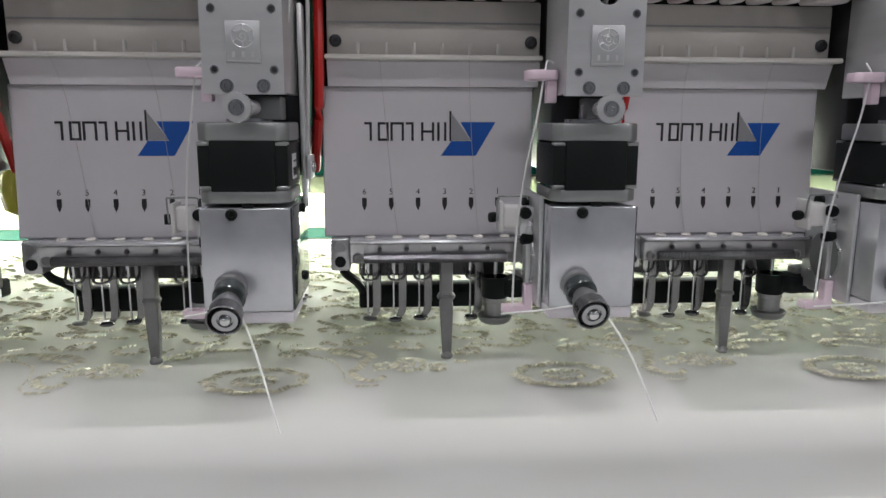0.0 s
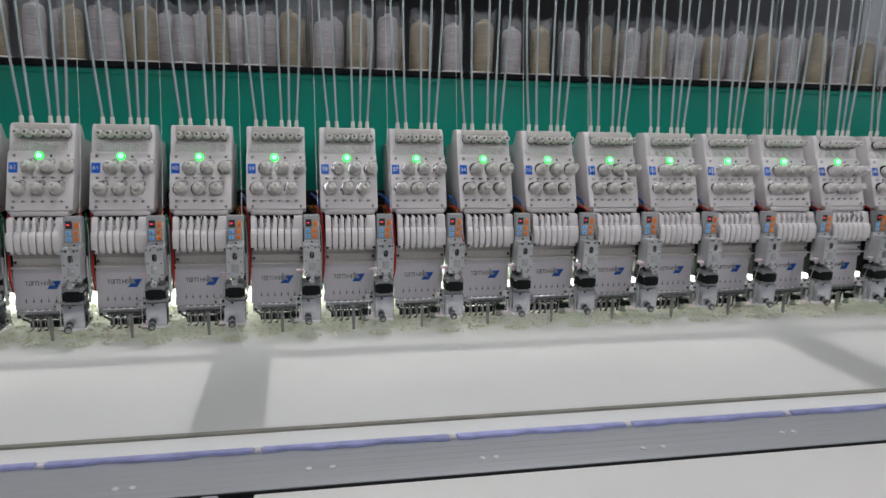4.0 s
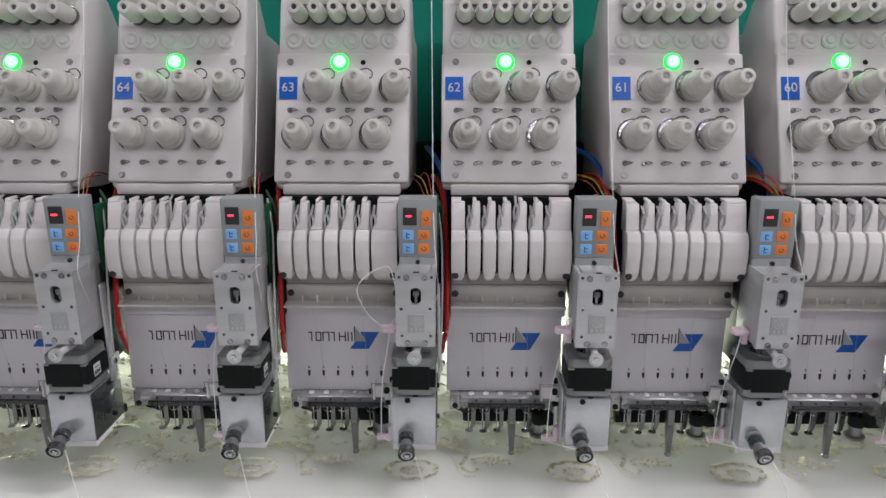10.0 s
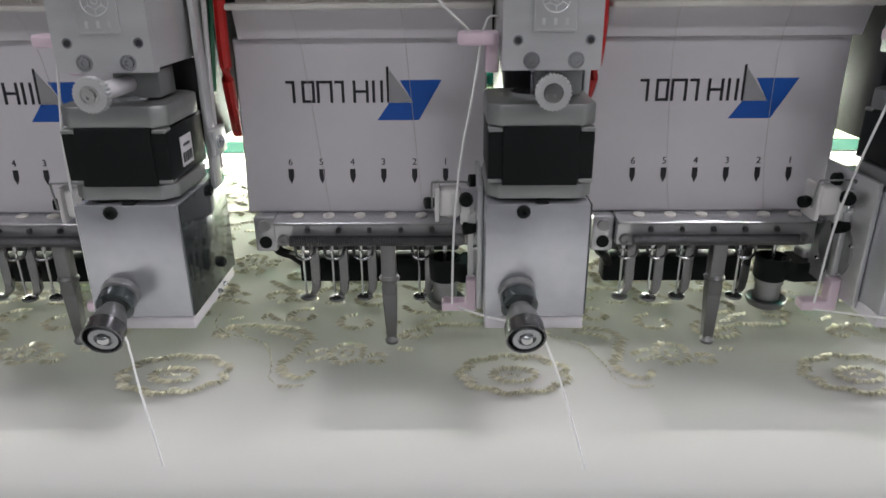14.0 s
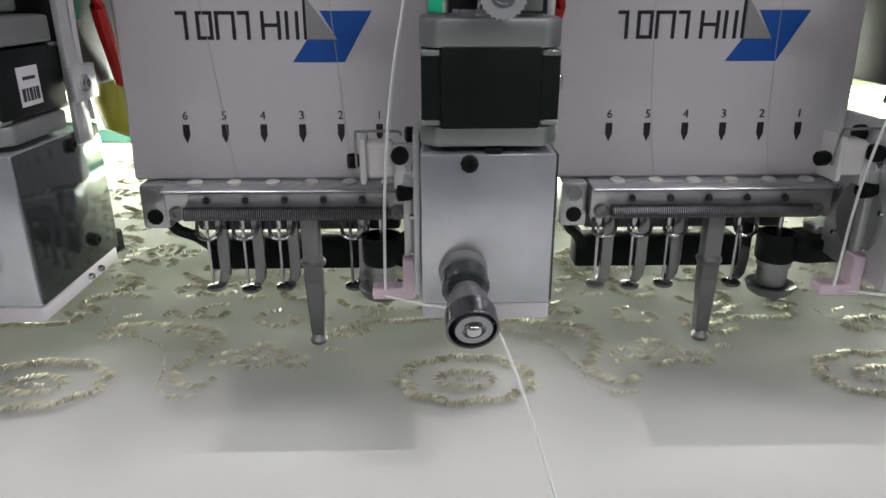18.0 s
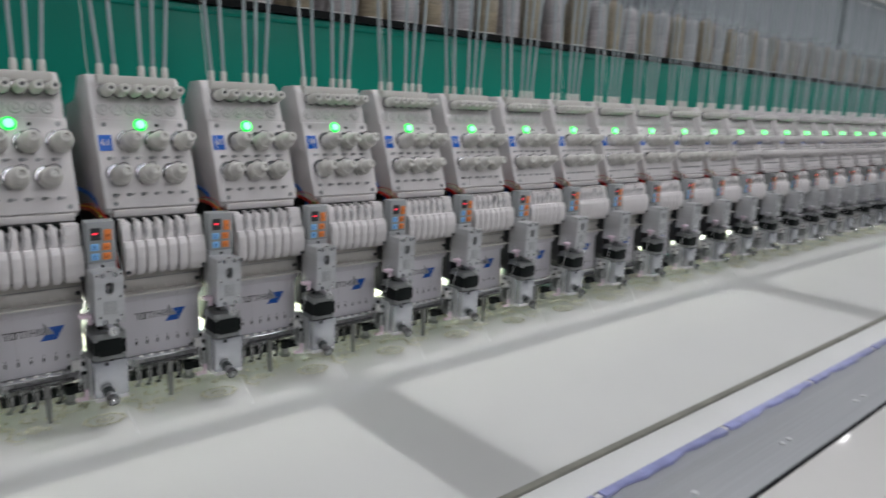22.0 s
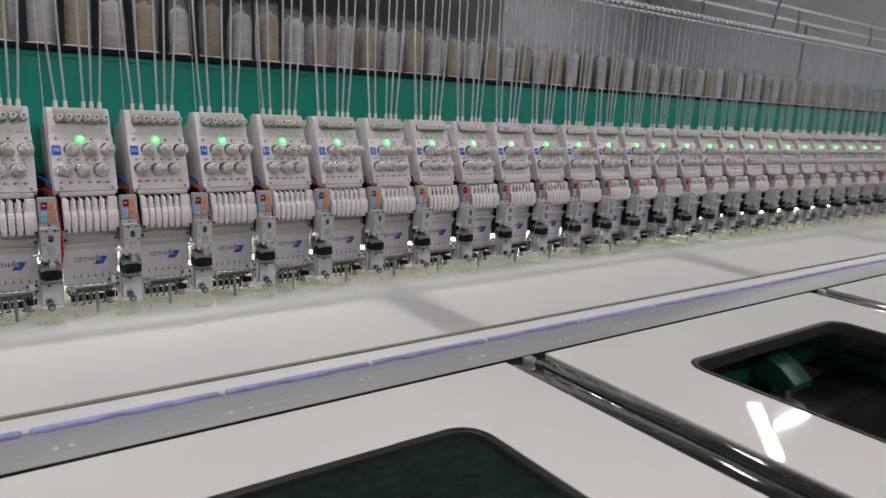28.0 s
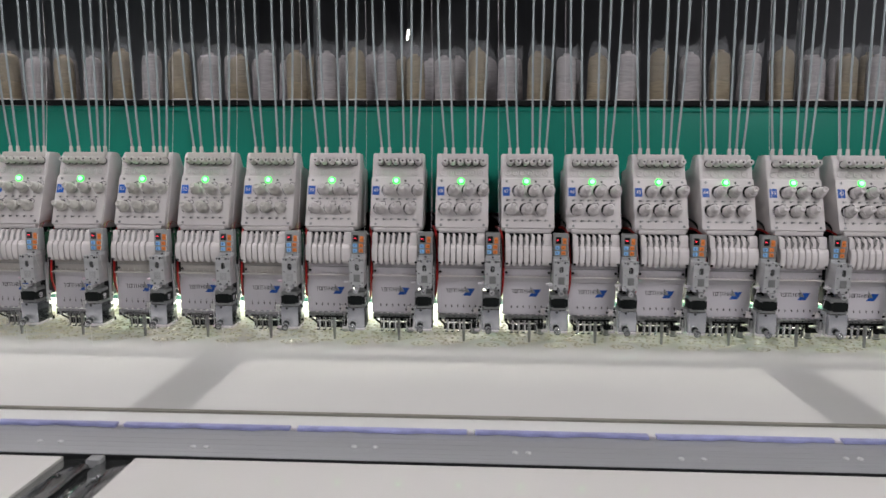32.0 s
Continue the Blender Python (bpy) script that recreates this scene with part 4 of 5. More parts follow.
    part("blue_cable", made(tube, [(0.082, 0.080, 1.185), (0.094, 0.020, 1.180), (0.104, -0.004, 1.160), (0.106, -0.010, 1.135), (0.104, 0.010, 1.10)], 0.0030, 6, 5), CABLEBLUE, h)
    # plain black box added to fill the dark gap beside the hose
    part("cable_cover", made(box, 0.092, 0.118, 0.000, 0.060, 0.990, 1.160, 0.003), BLACK, h, "plain black box filling the gap behind the device")
    part("green_cable", made(tube, [(0.094, -0.045, 1.157), (0.1020, -0.045, 1.135), (0.1036, -0.048, 1.09), (0.1026, -0.062, 1.05), (0.1016, -0.070, 1.01)], 0.0013, 6, 5), CABLEGREEN, h)
    part("white_cable", made(tube, [(0.096, -0.050, 1.150), (0.1012, -0.058, 1.120), (0.1026, -0.068, 1.080), (0.1022, -0.072, 1.040), (0.1008, -0.072, 1.000), (0.1000, -0.068, 0.975)], 0.0011, 6, 5), HAIR, h)
    part("orange_wire", made(tube, [(0.068, 0.010, 1.163), (0.073, -0.030, 1.1665), (0.080, -0.052, 1.165), (0.086, -0.070, 1.156)], 0.0005, 5, 5), KEYRED, h)
    part("yellow_wire", made(tube, [(0.070, 0.010, 1.166), (0.076, -0.030, 1.170), (0.084, -0.052, 1.168), (0.090, -0.070, 1.156)], 0.0004, 5, 5), YELLOW, h)
    part("red_wire", made(tube, [(0.078, 0.010, 1.163), (0.084, -0.026, 1.172), (0.089, -0.050, 1.170), (0.093, -0.070, 1.156)], 0.0006, 5, 5), RED, h)
    for a, b in ((0.0205, 0.0285), (-0.0264, -0.0172)):
        part("needle_thread", made(tube, [(a, -0.0722, 1.0460), (a + (b - a) * 0.2, -0.0610, 1.025), (a + (b - a) * 0.65, -0.0564, 0.975), (b, -0.0585, 0.9490)], 0.00013, 4, 2), HAIR, h)
    return h


# ---- cording device beside each head ----
FRONT = -0.1190         # front face of the slider box and the steel block


def slider_box(bm):
    # front plate with an open slot
    x0, x1, z0, z1, y0, y1 = 0.0608, 0.0970, 1.0243, 1.0952, FRONT, FRONT + 0.005
    sx0, sx1, sz0, sz1 = 0.0744, 0.0842, 1.0650, 1.0812
    for a, b, c, d in ((x0, sx0, z0, z1), (sx1, x1, z0, z1), (sx0, sx1, z0, sz0), (sx0, sx1, sz1, z1)):
        box(bm, a, b, y0, y1, c, d)
    # rounded ends of the slot
    r = (sx1 - sx0) / 2 - 0.0008
    for x, sx in ((sx0, 1), (sx1, -1)):
        for z, sz in ((sz0, 1), (sz1, -1)):
            arc_pts = [(x + sx * r * (1 - math.cos(t)), z + sz * r * (1 - math.sin(t))) for t in (0, 0.39, 0.785, 1.18, 1.571)]
            prism(bm, [(x, z)] + arc_pts, "y", y0 + 0.0001, y1 - 0.0001)


def motor_cap(bm, z0, z1, low):
    """Cast end cap with cut corners and a notched rim where the laminations show."""
    c = 0.005
    x0, x1, y0, y1 = 0.0556, 0.0977, -0.1185, -0.0765
    ring = [(x0 + c, y0), (x1 - c, y0), (x1, y0 + c), (x1, y1 - c), (x1 - c, y1), (x0 + c, y1), (x0, y1 - c), (x0, y0 + c)]
    prism(bm, ring, "z", z0, z1, 0.0012, 2)
    a, b = (z1 + 0.0002, z1 + 0.0020) if low else (z0 - 0.0020, z0 - 0.0002)
    for xa, xb in ((x0 + 0.0006, x0 + 0.0062), (x1 - 0.0062, x1 - 0.0006)):
        for ya, yb in ((y0 + 0.0002, y0 + 0.0062), (y1 - 0.0062, y1 - 0.0002)):
            box(bm, xa, xb, ya, yb, a, b, 0.0004, 1)


def gear(bm, p, d, r, n=26):
    d, u, v = frame_axes(d)
    rings = []
    for s in (0, 0.0035):
        ring = []
        for k in range(n * 2):
            t = math.pi * k / n
            q = r if k % 2 else r * 0.92
            ring.append(bm.verts.new(Vector(p) + d * s + (u * math.cos(t) + v * math.sin(t)) * q))
        rings.append(ring)
    for k in range(n * 2):
        j = (k + 1) % (n * 2)
        bm.faces.new((rings[0][k], rings[0][j], rings[1][j], rings[1][k]))
    bm.faces.new(rings[0][::-1])
    bm.faces.new(rings[1])


KEY_Y = -0.0905


def symbol(bm, x, z, bars):
    y = KEY_Y - 0.0015
    if bars:
        box(bm, x - 0.0016, x - 0.0009, y, y + 0.0004, z - 0.0028, z + 0.0028)
        box(bm, x - 0.0008, x + 0.0018, y, y + 0.0004, z + 0.0006, z + 0.0014)
        box(bm, x - 0.0008, x + 0.0012, y, y + 0.0004, z - 0.0026, z - 0.0019)
    else:
        tube(bm, [(x - 0.0018, y + 0.0002, z + 0.0010), (x - 0.0015, y + 0.0002, z - 0.0014), (x + 0.0012, y + 0.0002, z - 0.0016), (x + 0.0020, y + 0.0002, z + 0.0004), (x + 0.0004, y + 0.0002, z + 0.0016)], 0.0004, 4, 2)


def sticker_bars(bm):
    for y, w in ((-0.1050, 0.0016), (-0.1025, 0.0008), (-0.1008, 0.0014), (-0.0986, 0.0008), (-0.0970, 0.0016)):
        box(bm, 0.0976, 0.0978, y, y + w, 0.9865, 0.9905)
    box(bm, 0.0976, 0.0978, -0.1035, -0.0965, 0.9930, 0.9940)


def etched_lines(bm):
    """Raised rings, spokes and plain bars inside the etched square."""
    c = Vector((0.0795, FRONT - 0.0011, 1.0495))
    for r, n in ((0.0050, 24), (0.0028, 6), (0.0011, 12)):
        pts = [c + Vector((r * math.cos(math.tau * k / n + math.pi / 6), 0, r * math.sin(math.tau * k / n + math.pi / 6))) for k in range(n + 1)]
        tube(bm, pts, 0.00022, 4, 1)
    for k in range(6):
        t = math.tau * k / 6 + math.pi / 6
        u = Vector((math.cos(t), 0, math.sin(t)))
        tube(bm, [c + u * 0.0028, c + u * 0.0050], 0.00020, 4, 1)
    for k in range(3):
        x = 0.0747 + k * 0.0042
        box(bm, x, x + 0.0012, FRONT - 0.0012, FRONT - 0.0009, 1.0403, 1.0427)
    box(bm, 0.0728, 0.0862, FRONT - 0.0012, FRONT - 0.0008, 1.0386, 1.0390)


def build_device():
    c = empty("cording_device", "aluminium cording device with keypad and black stepper motor", "cording device", "cording devices")
    kp = part("keypad", made(box, 0.0623, 0.0976, KEY_Y, -0.0680, 1.1022, 1.1575, 0.0012), PADGREY, c, "grey keypad with orange and blue keys")
    part("screen", made(box, 0.0668, 0.0796, KEY_Y - 0.0010, KEY_Y + 0.002, 1.1330, 1.1496, 0.0004), DARKSTEEL, kp)
    part("lit_bar", made(box, 0.0695, 0.0749, KEY_Y - 0.0014, KEY_Y - 0.0008, 1.1410, 1.1426), REDLED, kp, "lit red digit bar")
    for x, z, w, hgt, m, nm in ((0.0834, 1.1320, 0.0092, 0.0148, ORANGE, "orange_key"), (0.0661, 1.1190, 0.0104, 0.0094, SKY, "blue_key"),
                                (0.0807, 1.1190, 0.0104, 0.0094, ORANGE, "orange_key"), (0.0661, 1.1061, 0.0104, 0.0094, SKY, "blue_key"), (0.0807, 1.1061, 0.0104, 0.0094, ORANGE, "orange_key")):
        k = part(nm, made(box, x, x + w, KEY_Y - 0.0012, KEY_Y + 0.002, z, z + hgt, 0.0006), m, kp)
        part("key_symbol", made(symbol, x + w / 2, z + hgt / 2, m is SKY), KEYBLUE if m is SKY else KEYRED, k)
    part("keypad_foot", made(box, 0.0625, 0.0976, -0.0890, -0.0680, 1.0885, 1.1018, 0.001), ALU, c)
    part("foot_screw", made(lathe, (0.0800, -0.0900, 1.0975), (0, -1, 0), [(-0.001, 0.0022), (0.0008, 0.0022), (0.0012, 0.0015)], 10), DARKSTEEL, c)
    part("circuit_board", made(box, 0.0980, 0.0990, -0.0670, -0.0460, 1.080, 1.146), CABLEGREEN, c, "green circuit board edge")
    part("side_cover", made(box, 0.0945, 0.0976, -0.0675, 0.010, 1.060, 1.146, 0.001), DARKSTEEL, c)
    sb = part("slider_box", made(slider_box), ALU, c, "milled aluminium slider box with a slot")
    yb = FRONT + 0.0055
    part("slider_side", made(box, 0.0612, 0.0647, yb, -0.0700, 1.0253, 1.0947, 0.0006), ALU, sb)
    part("slider_side", made(box, 0.0930, 0.0965, yb, -0.0700, 1.0253, 1.0947, 0.0006), ALU, sb)
    part("slider_top", made(box, 0.0652, 0.0925, yb, -0.0700, 1.0915, 1.0947), ALU, sb)
    part("top_slot", made(box, 0.0770, 0.0826, FRONT + 0.0012, FRONT + 0.0046, 1.0946, 1.0956, 0.0003), BLACK, sb)
    part("slider_back", made(box, 0.0652, 0.0925, -0.0780, -0.0705, 1.0253, 1.0910), BLACK, sb)
    part("slider_stub", made(box, 0.0766, 0.0820, FRONT + 0.0040, -0.0780, 1.0716, 1.0768, 0.0006), SCREWGREY, sb)
    part("stub_screw", made(rod, (0.0793, FRONT + 0.006, 1.0655), (0.0793, FRONT + 0.006, 1.0715), 0.0014, 8), STEEL, sb)
    for x, z in ((0.0711, 1.0910), (0.0873, 1.0910), (0.0715, 1.0279), (0.0878, 1.0279)):
        part("screw", made(sunk_screw, (x, FRONT, z), (0, -1, 0), 0.0031), STEEL, sb)
    for x, z in ((0.0646, 1.0915), (0.0939, 1.0915), (0.0661, 1.0612), (0.0924, 1.0612), (0.0664, 1.0350), (0.0927, 1.0350)):
        ring = part("pin_ring", made(lathe, (x, FRONT + 0.0002, z), (0, -1, 0), [(0, 0.0019), (0.0005, 0.0019), (0.0005, 0.0013)], 12), CHROME, sb)
        part("pin_hole", made(lathe, (x, FRONT - 0.0001, z), (0, -1, 0), [(0, 0.0013), (0.0003, 0.0013)], 10), DARKSTEEL, ring)
    part("etched_square", made(box, 0.0718, 0.0872, FRONT - 0.0010, FRONT + 0.0004, 1.0380, 1.0560, 0.0003), ETCHED, sb, "etched square mark")
    part("etched_ring", made(etched_lines), ALU, sb)
    part("back_bracket", made(box, 0.0650, 0.0976, -0.0695, 0.010, 0.985, 1.090, 0.002), DARKSTEEL, c)
    # pulley wheel under the slider box
    part("wheel_bracket", made(box, 0.0745, 0.0930, -0.1060, -0.0900, 1.0130, 1.0240, 0.001), CAST, c, "grey bracket under the slider box")
    part("wheel_shaft", made(rod, (0.0815, -0.092, 1.0188), (0.0785, -0.1300, 1.0182), 0.0034, 12), PANEL, c)
    w = part("knurled_wheel", made(gear, (0.0784, -0.1295, 1.0182), (-0.05, -1, 0), 0.0066), ALU, c)
    part("wheel_screw", made(sunk_screw, (0.0782, -0.1330, 1.0182), (-0.05, -1, 0), 0.0036), CHROME, w)
    m = part("stepper_motor", made(box, 0.0561, 0.0972, -0.1180, -0.0770, 0.9815, 1.0025, 0.001), BLACK, c, "black stepper motor with grey end caps")
    part("lamination", made(box, 0.0619, 0.0912, -0.1190, -0.1175, 0.9803, 1.0036, 0.0004), BLACK, m)
    part("end_cap", made(motor_cap, 1.0032, 1.0119, False), CAST, m, "grey cast end cap")
    part("end_cap", made(motor_cap, 0.9745, 0.9808, True), CAST, m, "grey cast end cap")
    part("sticker", made(box, 0.0973, 0.0976, -0.106, -0.094, 0.985, 0.997), PANEL, m, "white paper sticker")
    part("sticker_print", made(sticker_bars), INK, m)
    part("motor_collar", made(lathe, (0.0767, -0.0975, 1.0117), (0, 0, 1), [(0, 0.011), (0.002, 0.011), (0.002, 0.003), (0.009, 0.003)], 14), STEEL, m)
    # upright cable strap on the back of the motor's flank
    sp = part("side_strap", made(box, 0.0982, 0.1006, -0.0800, -0.0700, 0.9680, 1.0700, 0.0005), ALU, c, "thin steel strap behind the motor")
    part("strap_clip", made(box, 0.1008, 0.1034, -0.0830, -0.0665, 0.9830, 0.9950, 0.0005), ALU, sp)
    part("strap_screw", made(screw, (0.1034, -0.0770, 0.9890), (1, 0, 0), 0.0030), STEEL, sp)
    b = part("steel_block", made(box, 0.0556, 0.0974, FRONT, -0.0600, 0.9228, 0.9726, 0.0009), BLOCK, c, "polished steel block")
    part("block_screw", made(screw, (0.0706, FRONT, 0.9697), (0, -1, 0), 0.0028), BLACK, b)
    part("side_screw", made(screw, (0.0981, -0.0790, 0.9320), (1, 0, 0), 0.0026), BLACK, b)
    part("side_screw", made(screw, (0.0981, -0.0840, 0.9685), (1, 0, 0), 0.0026), BLACK, b)
    # thin dark sheet that gives this side its dark reflection as colour
    part("side_plate", made(box, 0.0975, 0.0981, FRONT + 0.001, -0.0605, 0.9232, 0.9722, 0.0002), SIDEDARK, b, "dark sheet for the reflection on the side of the block")
    part("block_slot", made(box, 0.0755, 0.0805, FRONT - 0.0001, FRONT + 0.0035, 0.9727, 0.9742, 0.0003), BLACK, b)
    ft = part("block_foot", made(box, 0.0558, 0.0974, FRONT + 0.0005, -0.0610, 0.9170, 0.9226, 0.0008), PANEL, b, "white plastic foot")
    for y in (-0.0860, -0.0780):
        part("foot_bolt", made(screw, (0.0974, y, 0.9200), (1, 0, 0), 0.0013), STEEL, ft)
    d = Vector((0.002, -0.0270, -0.0095)).normalized()
    p = Vector((0.0688, FRONT, 0.9352))
    ax = part("bobbin_axle", made(lathe, p, d, [(0, 0.0078), (0.0030, 0.0078), (0.0036, 0.0070), (0.0038, 0.0045), (0.0200, 0.0045)], 20), SCREWGREY, c)
    part("axle_drum", made(lathe, p + d * 0.0038, d, [(0, 0.0060), (0.0004, 0.0074), (0.0060, 0.0076), (0.0066, 0.0070), (0.0068, 0.0048)], 20), SIDEDARK, ax, "dark polished drum")
    part("axle_flare", made(lathe, p + d * 0.0132, d, [(0, 0.0047), (0.0008, 0.0054), (0.0012, 0.0062), (0.0048, 0.0068), (0.0052, 0.0073), (0.0070, 0.0076)], 12), SCREWGREY, ax)
    part("cup_rim", made(lathe, p + d * 0.0202, d, [(0, 0.0072), (0.0006, 0.0078), (0.0070, 0.0080), (0.0074, 0.0076), (0.0070, 0.0072), (0.0040, 0.0070)], 24, False), FOOTSTEEL, ax)
    part("cup_inside", made(lathe, p + d * 0.0205, d, [(0, 0.0069), (0.0034, 0.0069)], 22), RUBBER, ax)
    part("axle_face", made(lathe, p + d * 0.0238 + Vector((0.0004, 0, -0.0004)), d, [(0, 0.0060), (0.0024, 0.0060), (0.0030, 0.0056), (0.0030, 0.0036), (0.0018, 0.0033)], 22), STEEL, ax)
    part("axle_screw", made(lathe, p + d * 0.0256 + Vector((0.0004, 0, -0.0004)), d, [(0, 0.0028), (0.0014, 0.0027), (0.0026, 0.0018), (0.0030, 0.0007)], 14), CHROME, ax)
    # thread guides
    part("upper_guide", made(prism, [(0.0445, -0.1040), (0.0470, -0.1075), (0.0585, -0.1075), (0.0605, -0.1040), (0.0605, -0.0940), (0.0470, -0.0940), (0.0445, -0.0975)], "z", 1.0322, 1.0370, 0.001, 2), PINK, c, "pale pink thread guide")
    part("guide_post", made(box, 0.0555, 0.0605, -0.1020, -0.0960, 1.0215, 1.0321, 0.0006), PINK, c)
    part("lower_guide", made(prism, [(0.0372, 0.9124), (0.0530, 0.9124), (0.0530, 0.9280), (0.0485, 0.9280), (0.0485, 0.9169), (0.0372, 0.9169)], "y", -0.0930, -0.0860, 0.0006, 1), PINK, c, "pale pink thread guide")
    part("lower_arm", made(box, 0.0492, 0.0527, -0.0900, -0.0860, 0.9282, 0.9590, 0.0005), ALU, c)
    part("swing_block", made(box, 0.0360, 0.0462, -0.0915, -0.0820, 0.9575, 0.9705, 0.0022, 3), CLEARPL, c, "milky plastic swing block")
    part("block_flange", made(box, 0.0345, 0.0368, -0.0935, -0.0805, 0.9560, 0.9722, 0.0010), CLEARPL, c)
    part("swing_bracket", made(box, 0.0458, 0.0532, -0.0895, -0.0830, 0.9535, 0.9690, 0.0008), ALU, c)
    part("wire_hoop", made(tube, [(0.0335, -0.092, 0.9620), (0.0336, -0.094, 0.9735), (0.0355, -0.095, 0.9750), (0.0475, -0.095, 0.9750), (0.0490, -0.094, 0.9735)], 0.0005, 5, 3), CAST, c)
    part("thumb_screw", made(lathe, (0.0345, -0.0875, 0.9635), (-1, -0.3, 0), [(0, 0.0020), (0.002, 0.0028), (0.0045, 0.0026)], 12), BLACK, c)
    part("thumb_screw", made(lathe, (0.0483, -0.0898, 0.9660), (0, -1, 0), [(0, 0.0030), (0.003, 0.0032), (0.0045, 0.0026)], 12), BLACK, c)
    # flank plate of the block, with its round boss, dowels and black knobs
    fl = part("flank_plate", made(box, 0.0530, 0.0552, -0.1040, -0.0615, 0.9190, 0.9760, 0.0006), ALU, c, "grey flank plate of the block")
    part("boss", made(lathe, (0.0530, -0.0830, 0.9400), (-1, 0, 0), [(0, 0.0135), (0.0012, 0.0132), (0.0012, 0.0120)], 24), CAST, fl)
    for y, z in ((-0.0960, 0.9455), (-0.0905, 0.9300), (-0.0800, 0.9270), (-0.0710, 0.9300), (-0.0690, 0.9480)):
        part("dowel", made(screw, (0.0530, y, z), (-1, 0, 0), 0.0012), CHROME, fl)
    part("coupling", made(lathe, (0.0530, -0.0870, 0.9600), (-1, -0.15, 0), [(0, 0.0040), (0.0012, 0.0040), (0.0014, 0.0028), (0.0032, 0.0028)], 14), CHROME, c)
    part("knuckle", made(lathe, (0.0530, -0.0880, 0.9520), (-1, -0.25, 0), [(0, 0.0030), (0.0060, 0.0030), (0.0064, 0.0018)], 12), BLACK, c)
    part("knuckle", made(lathe, (0.0530, -0.0750, 0.9700), (-1, -0.2, 0), [(0, 0.0030), (0.0030, 0.0030), (0.0034, 0.0018)], 12), BLACK, c)
    # cord from the upper guide to the lower guide
    part("cord", made(tube, [(0.0540, -0.1030, 1.0372), (0.0508, -0.1030, 1.0150), (0.0472, -0.1012, 0.9950), (0.0445, -0.0980, 0.9740), (0.0428, -0.0952, 0.9500), (0.0420, -0.0938, 0.9169)], 0.00055, 5, 5), THREAD, c, "white cord through the guides")
    part("cord_tail", made(tube, [(0.0440, -0.0940, 0.9150), (0.0550, -0.1150, 0.9215), (0.0640, -0.1320, 0.9275), (0.0715, -0.1380, 0.9290), (0.0775, -0.1400, 0.9250), (0.0850, -0.1520, 0.9080), (0.0935, -0.1630, 0.8800)], 0.00050, 5, 5), THREAD, c, "loose white cord end over the axle")
    part("feed_cord", made(tube, [(0.0860, 0.0200, 1.800), (0.0900, 0.0060, 1.55), (0.0920, -0.0300, 1.32), (0.0945, -0.0840, 1.165), (0.0960, -0.0965, 1.120), (0.0982, -0.1110, 1.094), (0.0990, -0.1050, 1.070), (0.0840, -0.0680, 1.0300), (0.0600, -0.0900, 1.0420), (0.0540, -0.1030, 1.0372)], 0.00045, 5, 5), THREAD, c, "white cord fed down from the rail")
    return c


def build_tubes():
    c = empty("tube_bundle", "milky plastic thread tubes rising from the head to the rail", "thread tube", "tube bundles")
    tops = (-0.064, -0.034, 0.010, 0.036, 0.064)
    for x, xt in zip((-0.042, -0.022, 0.016, 0.033, 0.050), tops):
        part("tube", made(tube, [(x, 0.036, 1.362), (x + (xt - x) * 0.45, 0.036, 1.47), (x + (xt - x) * 0.85, 0.034, 1.62), (xt, 0.036, 1.80)], 0.0028, 6, 4), TUBE, c)
    return c


head0 = build_head()
device0 = build_device()
tubes0 = build_tubes()
DETAIL = range(51, HEAD_HI + 1)


SAME = {"ivory_plastic": "white_enamel", "milky_clear_plastic": "white_enamel", "black_rubber": "black_plastic", "dark_steel": "black_plastic", "spring_steel": "black_plastic", "bright_chrome": "polished_steel", "dull_wire": "cast_grey_metal", "dull_screw_steel": "cast_grey_metal", "ground_steel_bar": "cast_grey_metal", "satin_nickel_lever": "cast_grey_metal", "dark_blue_symbol": "black_plastic", "dark_red_symbol": "black_plastic", "etched_aluminium": "cast_grey_metal", "dark_polished_side": "black_plastic", "dark_polished_foot": "polished_steel", "fine_grey_thread": "cast_grey_metal", "beige_plate": "white_sheet_metal", "blue_cable": "black_plastic", "green_cable": "black_plastic", "white_cord": "white_sheet_metal", "pale_pink_plastic": "white_sheet_metal", "grey_ink": "cast_grey_metal", "black_ink": "black_plastic", "grey_keypad_body": "cast_grey_metal", "blue_number_plate": "blue_print"}


def merged(thing, name, skip=()):
    """All parts of a thing joined by material, for the heads that stay far away."""
    groups = {}
    for o in thing.children_recursive:
        if o.name.split(".")[0] in skip or o.type != "MESH":
            continue
        mat = o.data.materials[0].name
        groups.setdefault(SAME.get(mat, mat), []).append(o)
    out = empty(name, thing["label"], thing["category"], thing["group"])
    for mat, obs in groups.items():
        bm = bmesh.new()
        for o in obs:
            k = len(bm.verts)
            bm.from_mesh(o.data)
            bm.verts.ensure_lookup_table()
            w = o.matrix_basis
            for v in bm.verts[k:]:
                v.co = w @ v.co
        tagged(part(mat + "_part", bm, bpy.data.materials[mat], out), kind="stuff")
    return out


FARSKIP = ("figure", "needle_thread", "orange_wire", "yellow_wire", "red_wire", "pin_hole", "cord_tail", "etched_ring", "sticker_print")
far_head = merged(head0, "embroidery_unit", FARSKIP)
far_device = merged(device0, "cording_device", FARSKIP)
PLATE_TEXT = pose(-0.0517, 0, 0) @ Matrix.Translation(on_plate(0, 1.2526, 0.0052)) @ pose(0, 0, 0, 90 - TILT, 0, 0)

